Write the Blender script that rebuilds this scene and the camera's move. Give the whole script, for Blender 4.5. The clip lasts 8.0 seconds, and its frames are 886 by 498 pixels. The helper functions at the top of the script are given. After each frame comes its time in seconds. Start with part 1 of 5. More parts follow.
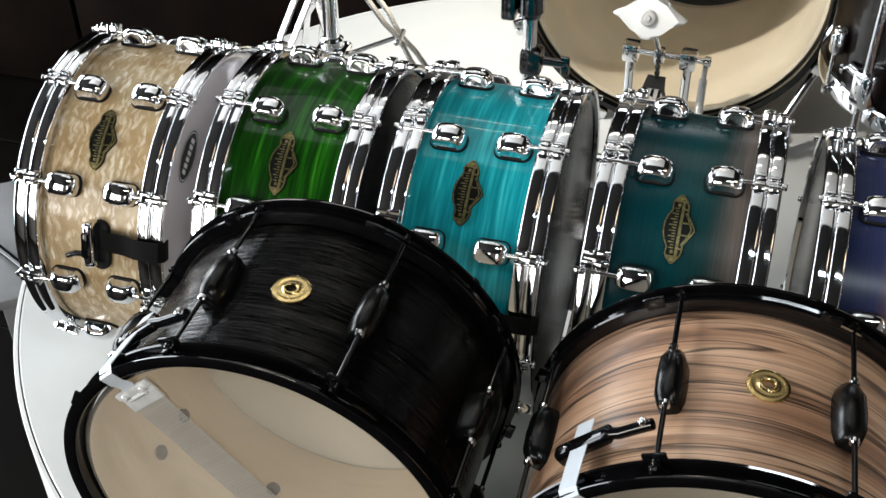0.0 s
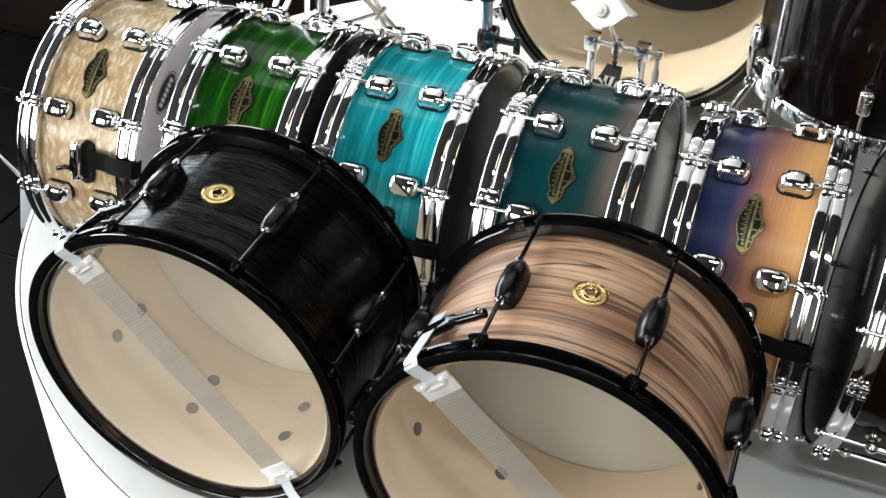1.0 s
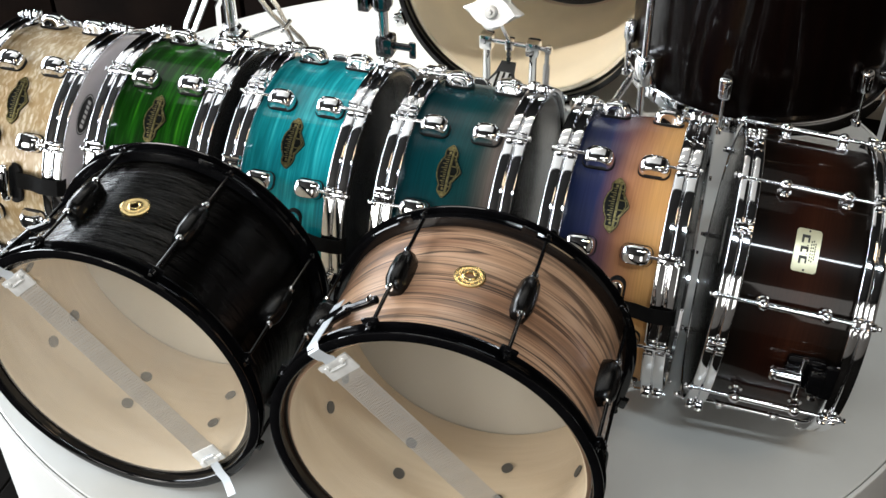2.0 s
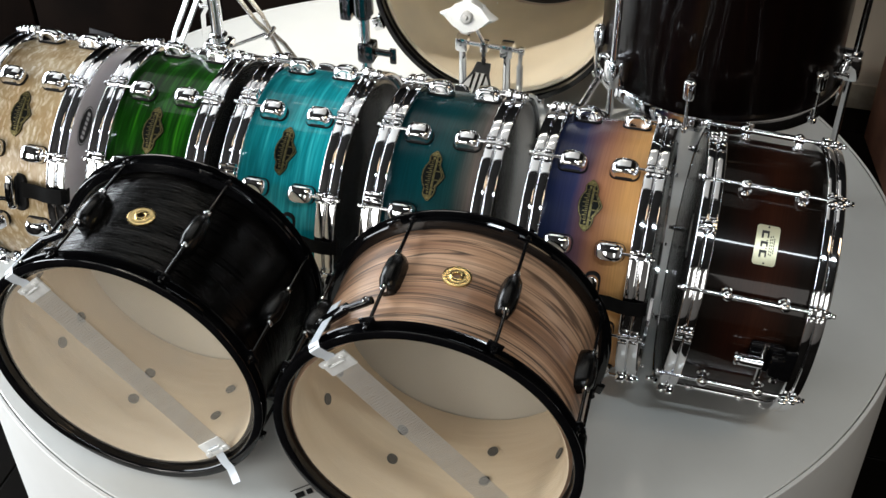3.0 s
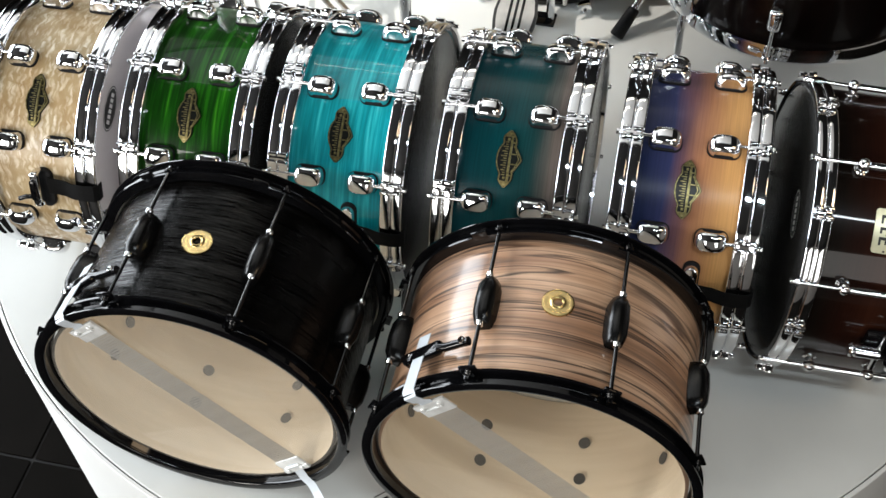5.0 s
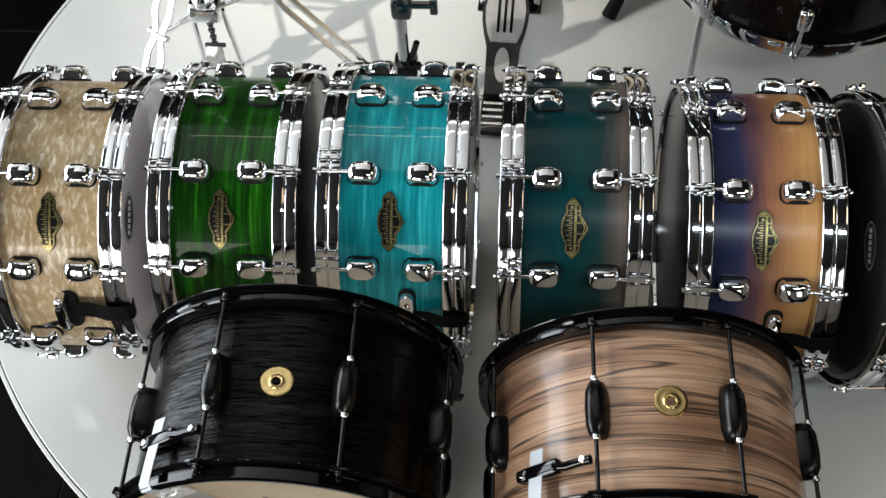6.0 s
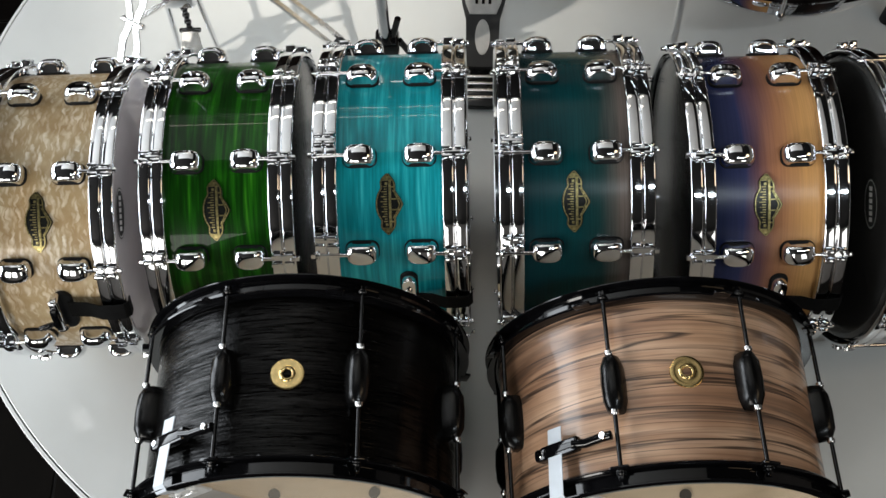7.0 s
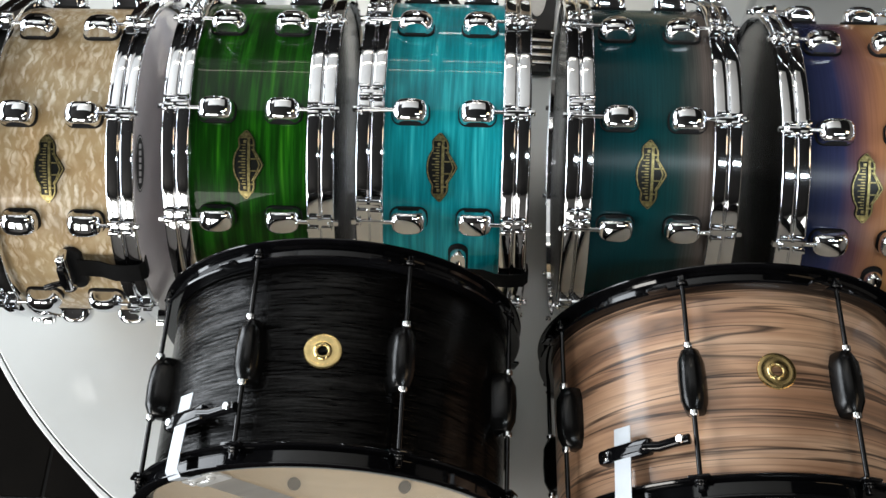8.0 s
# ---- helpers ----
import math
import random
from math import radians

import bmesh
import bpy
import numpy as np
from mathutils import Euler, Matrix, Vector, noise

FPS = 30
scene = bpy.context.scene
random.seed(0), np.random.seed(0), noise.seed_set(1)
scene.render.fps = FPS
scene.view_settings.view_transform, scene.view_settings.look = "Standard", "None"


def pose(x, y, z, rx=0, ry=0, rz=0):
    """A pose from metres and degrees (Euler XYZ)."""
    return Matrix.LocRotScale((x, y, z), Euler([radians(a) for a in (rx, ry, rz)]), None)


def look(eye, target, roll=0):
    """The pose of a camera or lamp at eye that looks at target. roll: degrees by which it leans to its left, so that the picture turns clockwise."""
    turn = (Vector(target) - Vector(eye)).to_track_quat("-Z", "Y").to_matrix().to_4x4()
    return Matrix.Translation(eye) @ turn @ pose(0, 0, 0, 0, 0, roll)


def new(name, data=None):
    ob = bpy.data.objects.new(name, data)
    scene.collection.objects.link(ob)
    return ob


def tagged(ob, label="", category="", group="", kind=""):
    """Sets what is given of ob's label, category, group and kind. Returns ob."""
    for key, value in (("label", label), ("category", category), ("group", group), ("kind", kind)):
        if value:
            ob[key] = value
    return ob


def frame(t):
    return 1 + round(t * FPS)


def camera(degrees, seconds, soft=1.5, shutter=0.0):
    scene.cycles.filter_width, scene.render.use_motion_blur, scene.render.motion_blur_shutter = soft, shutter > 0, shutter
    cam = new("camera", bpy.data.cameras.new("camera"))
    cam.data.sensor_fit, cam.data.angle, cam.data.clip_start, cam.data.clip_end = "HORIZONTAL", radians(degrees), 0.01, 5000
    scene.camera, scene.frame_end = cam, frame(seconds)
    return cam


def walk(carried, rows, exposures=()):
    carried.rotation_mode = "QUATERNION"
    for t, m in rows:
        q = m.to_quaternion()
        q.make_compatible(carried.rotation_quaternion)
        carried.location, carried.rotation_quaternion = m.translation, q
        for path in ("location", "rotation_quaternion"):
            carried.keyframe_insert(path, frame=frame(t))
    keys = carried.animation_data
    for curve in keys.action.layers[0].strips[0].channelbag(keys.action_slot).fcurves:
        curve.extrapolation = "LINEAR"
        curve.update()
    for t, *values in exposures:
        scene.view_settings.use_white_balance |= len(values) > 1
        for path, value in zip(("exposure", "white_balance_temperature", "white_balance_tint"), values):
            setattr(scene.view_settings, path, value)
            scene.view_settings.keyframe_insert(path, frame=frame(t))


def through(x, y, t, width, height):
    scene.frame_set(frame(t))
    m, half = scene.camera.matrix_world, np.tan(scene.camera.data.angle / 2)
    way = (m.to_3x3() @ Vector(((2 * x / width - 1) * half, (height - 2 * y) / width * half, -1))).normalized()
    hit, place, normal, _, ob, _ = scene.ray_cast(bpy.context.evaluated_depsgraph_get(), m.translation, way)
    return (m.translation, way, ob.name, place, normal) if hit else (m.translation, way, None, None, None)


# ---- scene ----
# Drum shop display: eight snare drums, a bass drum with its pedal, a floor tom and stands on a round white table.

# ---- camera ----
cam = camera(41.0, 8.0)
PATH = [
    (0, (0.2553, -1.0610, 1.0694), (-0.0096, -0.1724, 0.3077), -0.58),
    (0.5, (0.3959, -1.1437, 1.0996), (0.0936, -0.2626, 0.3430), 1.36),
    (1, (0.5003, -1.2121, 1.1218), (0.1584, -0.3374, 0.3747), 0.77),
    (1.5, (0.5688, -1.2635, 1.1687), (0.2256, -0.3894, 0.4216), -0.97),
    (2, (0.5996, -1.2933, 1.2186), (0.3068, -0.4102, 0.4607), -0.85),
    (3.5, (0.5958, -1.3752, 1.3370), (0.3384, -0.5018, 0.5553), -0.85),
    (4, (0.5838, -1.3527, 1.3584), (0.3287, -0.4923, 0.5618), -1.27),
    (4.5, (0.5309, -1.2656, 1.3845), (0.2921, -0.4509, 0.5364), -2.17),
    (5, (0.4030, -1.1024, 1.4079), (0.1993, -0.3754, 0.4753), -3.57),
    (5.2, (0.3282, -1.0371, 1.4305), (0.1537, -0.3369, 0.4717), -3.75),
    (6.3, (0.1206, -0.8427, 1.5303), (0.0745, -0.2343, 0.4969), -4.02),
    (6.5, (0.1046, -0.8420, 1.5198), (0.0746, -0.2355, 0.4847), -3.53),
    (7, (0.1034, -0.8408, 1.5124), (0.0665, -0.2475, 0.4700), -4.27),
    (7.5, (0.0965, -0.8397, 1.4680), (0.0527, -0.2430, 0.4278), -3.69),
    (8, (0.0434, -0.7847, 1.3767), (0.0042, -0.2025, 0.3282), -1.70),
]
EXPOSURES = [(0, -0.68), (0.5, -0.56), (1, -0.22), (2, -0.36), (3.5, -0.73), (4, -0.68), (4.5, -0.6), (5, -0.42), (6.5, -1.0), (7, -0.97), (7.5, -0.65), (8, -0.68)]
walk(cam, [(t, look(eye, target, roll)) for t, eye, target, roll in PATH], EXPOSURES)

# ---- world and lights ----
world = bpy.data.worlds.new("world")
scene.world = world
world.use_nodes = True
world.node_tree.nodes["Background"].inputs[0].default_value = (0.55, 0.6, 0.7, 1)
world.node_tree.nodes["Background"].inputs[1].default_value = 0.002
scene.view_settings.exposure = 0.0


def area_lamp(name, place, target, size_x, size_y, watts, colour):
    data = bpy.data.lights.new(name, "AREA")
    data.shape, data.size, data.size_y, data.energy, data.color = "RECTANGLE", size_x, size_y, watts, colour
    ob = new(name, data)
    ob.matrix_world = look(place, target)
    return ob


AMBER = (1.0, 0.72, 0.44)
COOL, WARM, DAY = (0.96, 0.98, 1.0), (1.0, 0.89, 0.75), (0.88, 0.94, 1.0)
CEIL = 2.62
# ceiling lamps and added glow panels: x, y, length, width, drop below the ceiling, colour, watts
# 2.4 x 2.0 panel added to glow like a bright ceiling in the hoops
LAMPS_AND_PANELS = [(1.15, -1.48, 1.3, 0.08, 0.0, (0.84, 0.94, 1.0), 32), (-0.1, 0.95, 2.4, 2.0, 0.0, WARM, 3.2), (-0.35, 1.27, 1.2, 0.03, 0.066, WARM, 2.5), (-0.1, 1.78, 1.2, 0.03, 0.066, WARM, 2.5),
         # added too: 0.9 W panel mirrored as brown ceiling, last lamp brightening wall_north
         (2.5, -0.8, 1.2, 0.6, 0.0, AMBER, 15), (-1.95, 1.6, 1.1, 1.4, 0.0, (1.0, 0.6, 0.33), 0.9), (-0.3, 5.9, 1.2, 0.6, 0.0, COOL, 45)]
for lx, ly, ll, lw, drop, tint, watts in LAMPS_AND_PANELS:
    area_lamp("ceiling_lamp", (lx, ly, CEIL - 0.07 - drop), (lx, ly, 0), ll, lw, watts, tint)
# ceiling spotlight over the stand and the bass drum
SPOT_AT, SPOT_TO = (-1.5, -0.62, 2.5), (-0.16, 0.62, 0.28)
data = bpy.data.lights.new("spotlight_lamp", "SPOT")
data.energy, data.spot_size, data.spot_blend, data.shadow_soft_size, data.color = 580, radians(23), 1.0, 0.03, (1.0, 0.94, 0.86)
new("spotlight_lamp", data).matrix_world = look(SPOT_AT, SPOT_TO)
# daylight through the shop window to the west
WEST_WINDOWS = [(-0.85, 1.3, 215), (0.65, 1.2, 125), (1.95, 1.0, 140)]
for y, wide, watts in WEST_WINDOWS:
    area_lamp("window_light", (-3.3, y, 0.78), (0.2, y * 0.3, 0.5), wide, 2.5, watts, DAY)
# and through the wide shop front to the south
SOUTH_WINDOWS = [(-2.45, 1.1, 150), (-0.9, 1.2, 52), (2.0, 1.0, 24)]
for x, wide, watts in SOUTH_WINDOWS:
    area_lamp("shop_front_light", (x, -3.85, 1.45), (-0.3 + 0.2 * x, 0, 0.3), wide, 1.7, watts, (1.0, 0.97, 0.92))


# ---- materials ----
def material(name):
    m = bpy.data.materials.new(name)
    m.use_nodes = True
    nt = m.node_tree
    return m, nt, nt.nodes["Principled BSDF"]


def setv(node, **values):
    for key, value in values.items():
        node.inputs[key.replace("_", " ")].default_value = value


def math_node(nt, op, a, b=None):
    n = nt.nodes.new("ShaderNodeMath")
    n.operation = op
    for i, v in enumerate((a, b)):
        if v is None:
            continue
        if isinstance(v, (int, float)):
            n.inputs[i].default_value = v
        else:
            nt.links.new(v, n.inputs[i])
    return n.outputs[0]


def ramp(nt, fac, stops):
    n = nt.nodes.new("ShaderNodeValToRGB")
    e = n.color_ramp.elements
    while len(e) < len(stops):
        e.new(0.5)
    for k, (pos, col) in zip(e, stops):
        k.position, k.color = pos, (*col, 1)
    nt.links.new(fac, n.inputs[0])
    return n.outputs[0]


def noise_tex(nt, vec, scale, detail=4.0, rough=0.55, distortion=0.0):
    n = nt.nodes.new("ShaderNodeTexNoise")
    n.inputs["Scale"].default_value, n.inputs["Detail"].default_value = scale, detail
    n.inputs["Roughness"].default_value, n.inputs["Distortion"].default_value = rough, distortion
    nt.links.new(vec, n.inputs["Vector"])
    return n.outputs[0]


def mix_col(nt, kind, fac, a, b):
    n = nt.nodes.new("ShaderNodeMix")
    n.data_type, n.blend_type = "RGBA", kind
    for slot, v in ((0, fac), (6, a), (7, b)):
        if isinstance(v, (int, float)):
            n.inputs[slot].default_value = v
        elif isinstance(v, tuple):
            n.inputs[slot].default_value = (*v, 1)
        else:
            nt.links.new(v, n.inputs[slot])
    return n.outputs[2]


def object_coords(nt):
    return nt.nodes.new("ShaderNodeTexCoord").outputs["Object"]


def bump(nt, b, height, strength, distance=0.001):
    n = nt.nodes.new("ShaderNodeBump")
    n.inputs["Strength"].default_value, n.inputs["Distance"].default_value = strength, distance
    nt.links.new(height, n.inputs["Height"])
    nt.links.new(n.outputs[0], b.inputs["Normal"])


def around(nt, axial, tangential):
    """Coordinates on a shell whose axis is the local x: (along the axis, along the circumference), scaled."""
    s = nt.nodes.new("ShaderNodeSeparateXYZ")
    nt.links.new(object_coords(nt), s.inputs[0])
    ang = math_node(nt, "ARCTAN2", s.outputs[1], s.outputs[2])
    c = nt.nodes.new("ShaderNodeCombineXYZ")
    nt.links.new(math_node(nt, "MULTIPLY", s.outputs[0], axial), c.inputs[0])
    nt.links.new(math_node(nt, "MULTIPLY", ang, 0.178 * tangential), c.inputs[1])
    return c.outputs[0], s.outputs[0]


def plain(name, colour, rough=0.5, metal=0.0, vary=0.15, scale=40.0, coat=0.0, rough_vary=0.1, bumps=0.0, spec=0.5):
    m, nt, b = material(name)
    vec = object_coords(nt)
    f = noise_tex(nt, vec, scale, 5)
    dark = tuple(c * (1 - vary) for c in colour)
    light = tuple(min(1, c * (1 + vary)) for c in colour)
    nt.links.new(ramp(nt, f, [(0.3, dark), (0.7, light)]), b.inputs["Base Color"])
    g = noise_tex(nt, vec, scale * 0.23, 3)
    r = math_node(nt, "ADD", math_node(nt, "MULTIPLY", g, rough_vary), max(0.02, rough - rough_vary * 0.5))
    nt.links.new(r, b.inputs["Roughness"])
    setv(b, Metallic=metal, Coat_Weight=coat, Coat_Roughness=0.04, Specular_IOR_Level=spec)
    if bumps:
        bump(nt, b, f, bumps)
    return m


CHROME = plain("chrome", (0.82, 0.83, 0.85), 0.05, 1.0, 0.04, 60, rough_vary=0.06)
SATIN = plain("satin_chrome", (0.86, 0.86, 0.86), 0.26, 1.0, 0.05, 60)
DARK_CHROME = plain("dark_chrome", (0.16, 0.16, 0.17), 0.12, 1.0, 0.1, 60)
BLACK_METAL = plain("black_metal", (0.003, 0.003, 0.0035), 0.07, 0.0, 0.3, 60, rough_vary=0.06, spec=0.4)
BLACK_SATIN = plain("black_satin", (0.003, 0.003, 0.003), 0.24, 0.0, 0.3, 60, spec=0.3)
BLACK_RUBBER = plain("black_rubber", (0.006, 0.006, 0.0065), 0.6, 0.0, 0.3, 90, bumps=0.1, spec=0.2)
BRASS = plain("brass", (0.72, 0.54, 0.24), 0.22, 1.0, 0.2, 90)
OLD_BRASS = plain("aged_brass", (0.32, 0.27, 0.12), 0.34, 1.0, 0.6, 260)
BADGE_FIELD = plain("badge_field", (0.006, 0.007, 0.006), 0.3, 0.0, 0.4, 160, spec=0.3)
STEEL = plain("steel_wire", (0.56, 0.55, 0.53), 0.38, 0.45, 0.1, 60)
STRAP = plain("white_strap", (0.56, 0.6, 0.64), 0.35, 0.0, 0.06, 60)
BLACK_STRAP = plain("black_strap", (0.004, 0.004, 0.004), 0.7, 0.0, 0.3, 90, spec=0.1)
WHITE_PLASTIC = plain("white_plastic", (0.8, 0.8, 0.78), 0.35, 0.0, 0.06, 40)
TABLE_WHITE = plain("table_white", (0.655, 0.665, 0.645), 0.13, 0.0, 0.04, 6, rough_vary=0.1)
FRAME_GREY = plain("window_frame_grey", (0.08, 0.08, 0.085), 0.4)
SIDE_WHITE = plain("side_white", (0.72, 0.72, 0.7), 0.4, 0.0, 0.05, 5)
HEAD_DARK = plain("grey_head_film", (0.028, 0.028, 0.027), 0.2, 0.0, 0.1, 12)
HEAD_LIGHT = plain("pale_head_film", (0.82, 0.79, 0.8), 0.09, 0.35, 0.08, 12)
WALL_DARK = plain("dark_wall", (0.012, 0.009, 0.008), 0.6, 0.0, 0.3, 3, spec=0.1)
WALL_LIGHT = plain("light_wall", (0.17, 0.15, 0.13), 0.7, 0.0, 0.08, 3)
CEILING_MAT = plain("ceiling_grey", (0.02, 0.019, 0.018), 0.8, 0.0, 0.1, 3, spec=0.1)
DARK_WOOD = plain("dark_wood", (0.004, 0.0022, 0.0014), 0.7, 0.0, 0.5, 6, spec=0.05)
INK = plain("ink", (0.01, 0.01, 0.01), 0.5, 0.0, 0.1, 30)
DOT = plain("screw_washer", (0.03, 0.028, 0.026), 0.4, 0.3, 0.1, 60)
GROUT = plain("grout", (0.006, 0.005, 0.0045), 0.8, 0.0, 0.2, 30)


def tile_material():
    m, nt, b = material("floor_tile")
    info = nt.nodes.new("ShaderNodeObjectInfo")
    vec = object_coords(nt)
    f = noise_tex(nt, vec, 9, 5)
    col = ramp(nt, f, [(0.25, (0.002, 0.0017, 0.0014)), (0.75, (0.004, 0.0033, 0.0027))])
    col = mix_col(nt, "MULTIPLY", 0.25, col, ramp(nt, info.outputs["Random"], [(0, (0.6, 0.6, 0.6)), (1, (1, 1, 1))]))
    nt.links.new(col, b.inputs["Base Color"])
    setv(b, Roughness=0.5, Specular_IOR_Level=0.02)
    return m


TILE = tile_material()


def clear_film(name, tint, rough=0.03, haze=0.0):
    """Thin clear film: it lets light straight through and has a glossy face."""
    m, nt, b = material(name)
    nt.nodes.remove(b)
    out = nt.nodes["Material Output"]
    clear, gloss, mix, facing = (nt.nodes.new(k) for k in ("ShaderNodeBsdfTransparent", "ShaderNodeBsdfGlossy", "ShaderNodeMixShader", "ShaderNodeLayerWeight"))
    clear.inputs[0].default_value = (*tint, 1)
    gloss.inputs["Roughness"].default_value = rough
    facing.inputs[0].default_value = 0.5
    amount = math_node(nt, "ADD", math_node(nt, "MULTIPLY", math_node(nt, "POWER", facing.outputs["Facing"], 5.0), 0.6), 0.025)
    nt.links.new(amount, mix.inputs[0])
    nt.links.new(clear.outputs[0], mix.inputs[1])
    nt.links.new(gloss.outputs[0], mix.inputs[2])
    if haze:
        milk, soft = nt.nodes.new("ShaderNodeBsdfDiffuse"), nt.nodes.new("ShaderNodeMixShader")
        cloud = noise_tex(nt, object_coords(nt), 9, 4)
        nt.links.new(math_node(nt, "MULTIPLY", math_node(nt, "ADD", cloud, 0.5), haze), soft.inputs[0])
        milk.inputs[0].default_value = (0.86, 0.79, 0.68, 1)
        nt.links.new(mix.outputs[0], soft.inputs[1])
        nt.links.new(milk.outputs[0], soft.inputs[2])
        mix = soft
    nt.links.new(mix.outputs[0], out.inputs[0])
    return m


FILM = clear_film("clear_head_film", (0.96, 0.96, 0.95))
HAZY_FILM = clear_film("hazy_head_film", (0.96, 0.96, 0.95), 0.05, 0.2)
FAINT_FILM = clear_film("faintly_hazy_head_film", (0.95, 0.94, 0.92), 0.05, 0.06)


def skin(name, colour, through=0.45):
    """A drum skin that passes part of the light."""
    m, nt, b = material(name)
    tr, mix, out = nt.nodes.new("ShaderNodeBsdfTranslucent"), nt.nodes.new("ShaderNodeMixShader"), nt.nodes["Material Output"]
    col = ramp(nt, noise_tex(nt, object_coords(nt), 12, 4), [(0.3, tuple(c * 0.95 for c in colour)), (0.7, colour)])
    nt.links.new(col, b.inputs["Base Color"])
    nt.links.new(col, tr.inputs[0])
    setv(b, Roughness=0.4)
    mix.inputs[0].default_value = through
    nt.links.new(b.outputs[0], mix.inputs[1])
    nt.links.new(tr.outputs[0], mix.inputs[2])
    nt.links.new(mix.outputs[0], out.inputs[0])
    return m


HEAD_WHITE = skin("coated_head", (0.84, 0.82, 0.77))
COATED_GREY = skin("grey_white_head", (0.68, 0.65, 0.58))
COATED_CREAM = skin("cream_coated_head", (0.88, 0.8, 0.66))
CREAM_SKIN = skin("cream_head", (0.88, 0.71, 0.55), 0.55)


def pearl_material():
    """Cream wrap with soft curved flakes that lie in several directions over a golden ground."""
    m, nt, b = material("cream_pearl_wrap")
    vec, _ = around(nt, 1, 1)
    n = nt.nodes.new("ShaderNodeTexNoise")
    n.inputs["Scale"].default_value = 70
    n.inputs["Detail"].default_value = 2
    nt.links.new(vec, n.inputs["Vector"])
    warp = nt.nodes.new("ShaderNodeVectorMath")
    warp.operation = "MULTIPLY_ADD"
    warp.inputs[1].default_value = (0.014, 0.014, 0.0)
    nt.links.new(n.outputs[1], warp.inputs[0])
    nt.links.new(vec, warp.inputs[2])
    ground = noise_tex(nt, vec, 45, 4)
    col = ramp(nt, ground, [(0.3, (0.35, 0.25, 0.125)), (0.55, (0.42, 0.315, 0.175)), (0.75, (0.5, 0.4, 0.25))])
    shine = None
    for turn, scale, light in ((0.5, 130, (0.74, 0.66, 0.51)), (-0.75, 150, (0.66, 0.57, 0.42)), (1.6, 115, (0.82, 0.76, 0.63))):
        mp = nt.nodes.new("ShaderNodeMapping")
        mp.inputs["Rotation"].default_value = (0, 0, turn)
        mp.inputs["Scale"].default_value = (1.9, 0.62, 1)
        nt.links.new(warp.outputs[0], mp.inputs["Vector"])
        w = nt.nodes.new("ShaderNodeTexVoronoi")
        w.inputs["Scale"].default_value = scale
        nt.links.new(mp.outputs[0], w.inputs["Vector"])
        sep = nt.nodes.new("ShaderNodeSeparateColor")
        nt.links.new(w.outputs["Color"], sep.inputs[0])
        chosen = ramp(nt, sep.outputs[0], [(0.62, (0, 0, 0)), (0.95, (0.9, 0.9, 0.9))])
        inside = ramp(nt, w.outputs["Distance"], [(0.2, (1, 1, 1)), (0.75, (0, 0, 0))])
        amount = math_node(nt, "MULTIPLY", chosen, inside)
        col = mix_col(nt, "MIX", amount, col, light)
        shine = amount if shine is None else math_node(nt, "MAXIMUM", shine, amount)
    big = noise_tex(nt, vec, 14, 3)
    col = mix_col(nt, "MULTIPLY", 0.7, col, ramp(nt, big, [(0.32, (0.74, 0.6, 0.44)), (0.62, (1, 1, 1))]))
    nt.links.new(col, b.inputs["Base Color"])
    nt.links.new(ramp(nt, shine, [(0, (0.45, 0.45, 0.45)), (0.8, (0.2, 0.2, 0.2))]), b.inputs["Roughness"])
    setv(b, Coat_Weight=0.2, Coat_Roughness=0.04, Specular_IOR_Level=0.28)
    return m


def streak_material(name, stops, fine, coat, rough, spread=1.0):
    """Lacquer with streaks that run round the shell."""
    m, nt, b = material(name)
    vec, x = around(nt, 75 * spread, 5)
    f = noise_tex(nt, vec, 1.0, 5, 0.6, 0.4)
    vec2, _ = around(nt, 260 * spread, 12)
    g = noise_tex(nt, vec2, 1.0, 3, 0.5)
    mixed = math_node(nt, "ADD", math_node(nt, "MULTIPLY", f, 1 - fine), math_node(nt, "MULTIPLY", g, fine))
    nt.links.new(ramp(nt, mixed, stops), b.inputs["Base Color"])
    setv(b, Roughness=rough, Coat_Weight=coat, Coat_Roughness=0.03, Specular_IOR_Level=0.1 if coat else 0.5)
    return m


def burst_material(name, stops, half, rough, coat, grain=0.35):
    """A stain that changes along the drum's axis, with fine grain round the shell."""
    m, nt, b = material(name)
    vec, x = around(nt, 500, 10)
    g = noise_tex(nt, vec, 1.0, 4, 0.6)
    vec2, _ = around(nt, 25, 4)
    soft = noise_tex(nt, vec2, 1.0, 3)
    pos = math_node(nt, "ADD", math_node(nt, "MULTIPLY", x, 0.5 / half), 0.5)
    pos = math_node(nt, "ADD", pos, math_node(nt, "MULTIPLY", math_node(nt, "SUBTRACT", soft, 0.5), 0.25))
    col = ramp(nt, pos, stops)
    col = mix_col(nt, "MULTIPLY", grain, col, ramp(nt, g, [(0.3, (0.35, 0.35, 0.35)), (0.65, (1, 1, 1))]))
    nt.links.new(col, b.inputs["Base Color"])
    setv(b, Roughness=rough, Coat_Weight=coat, Coat_Roughness=0.04, Specular_IOR_Level=0.05 if coat else 0.24)
    bump(nt, b, g, 0.05, 0.0004)
    return m


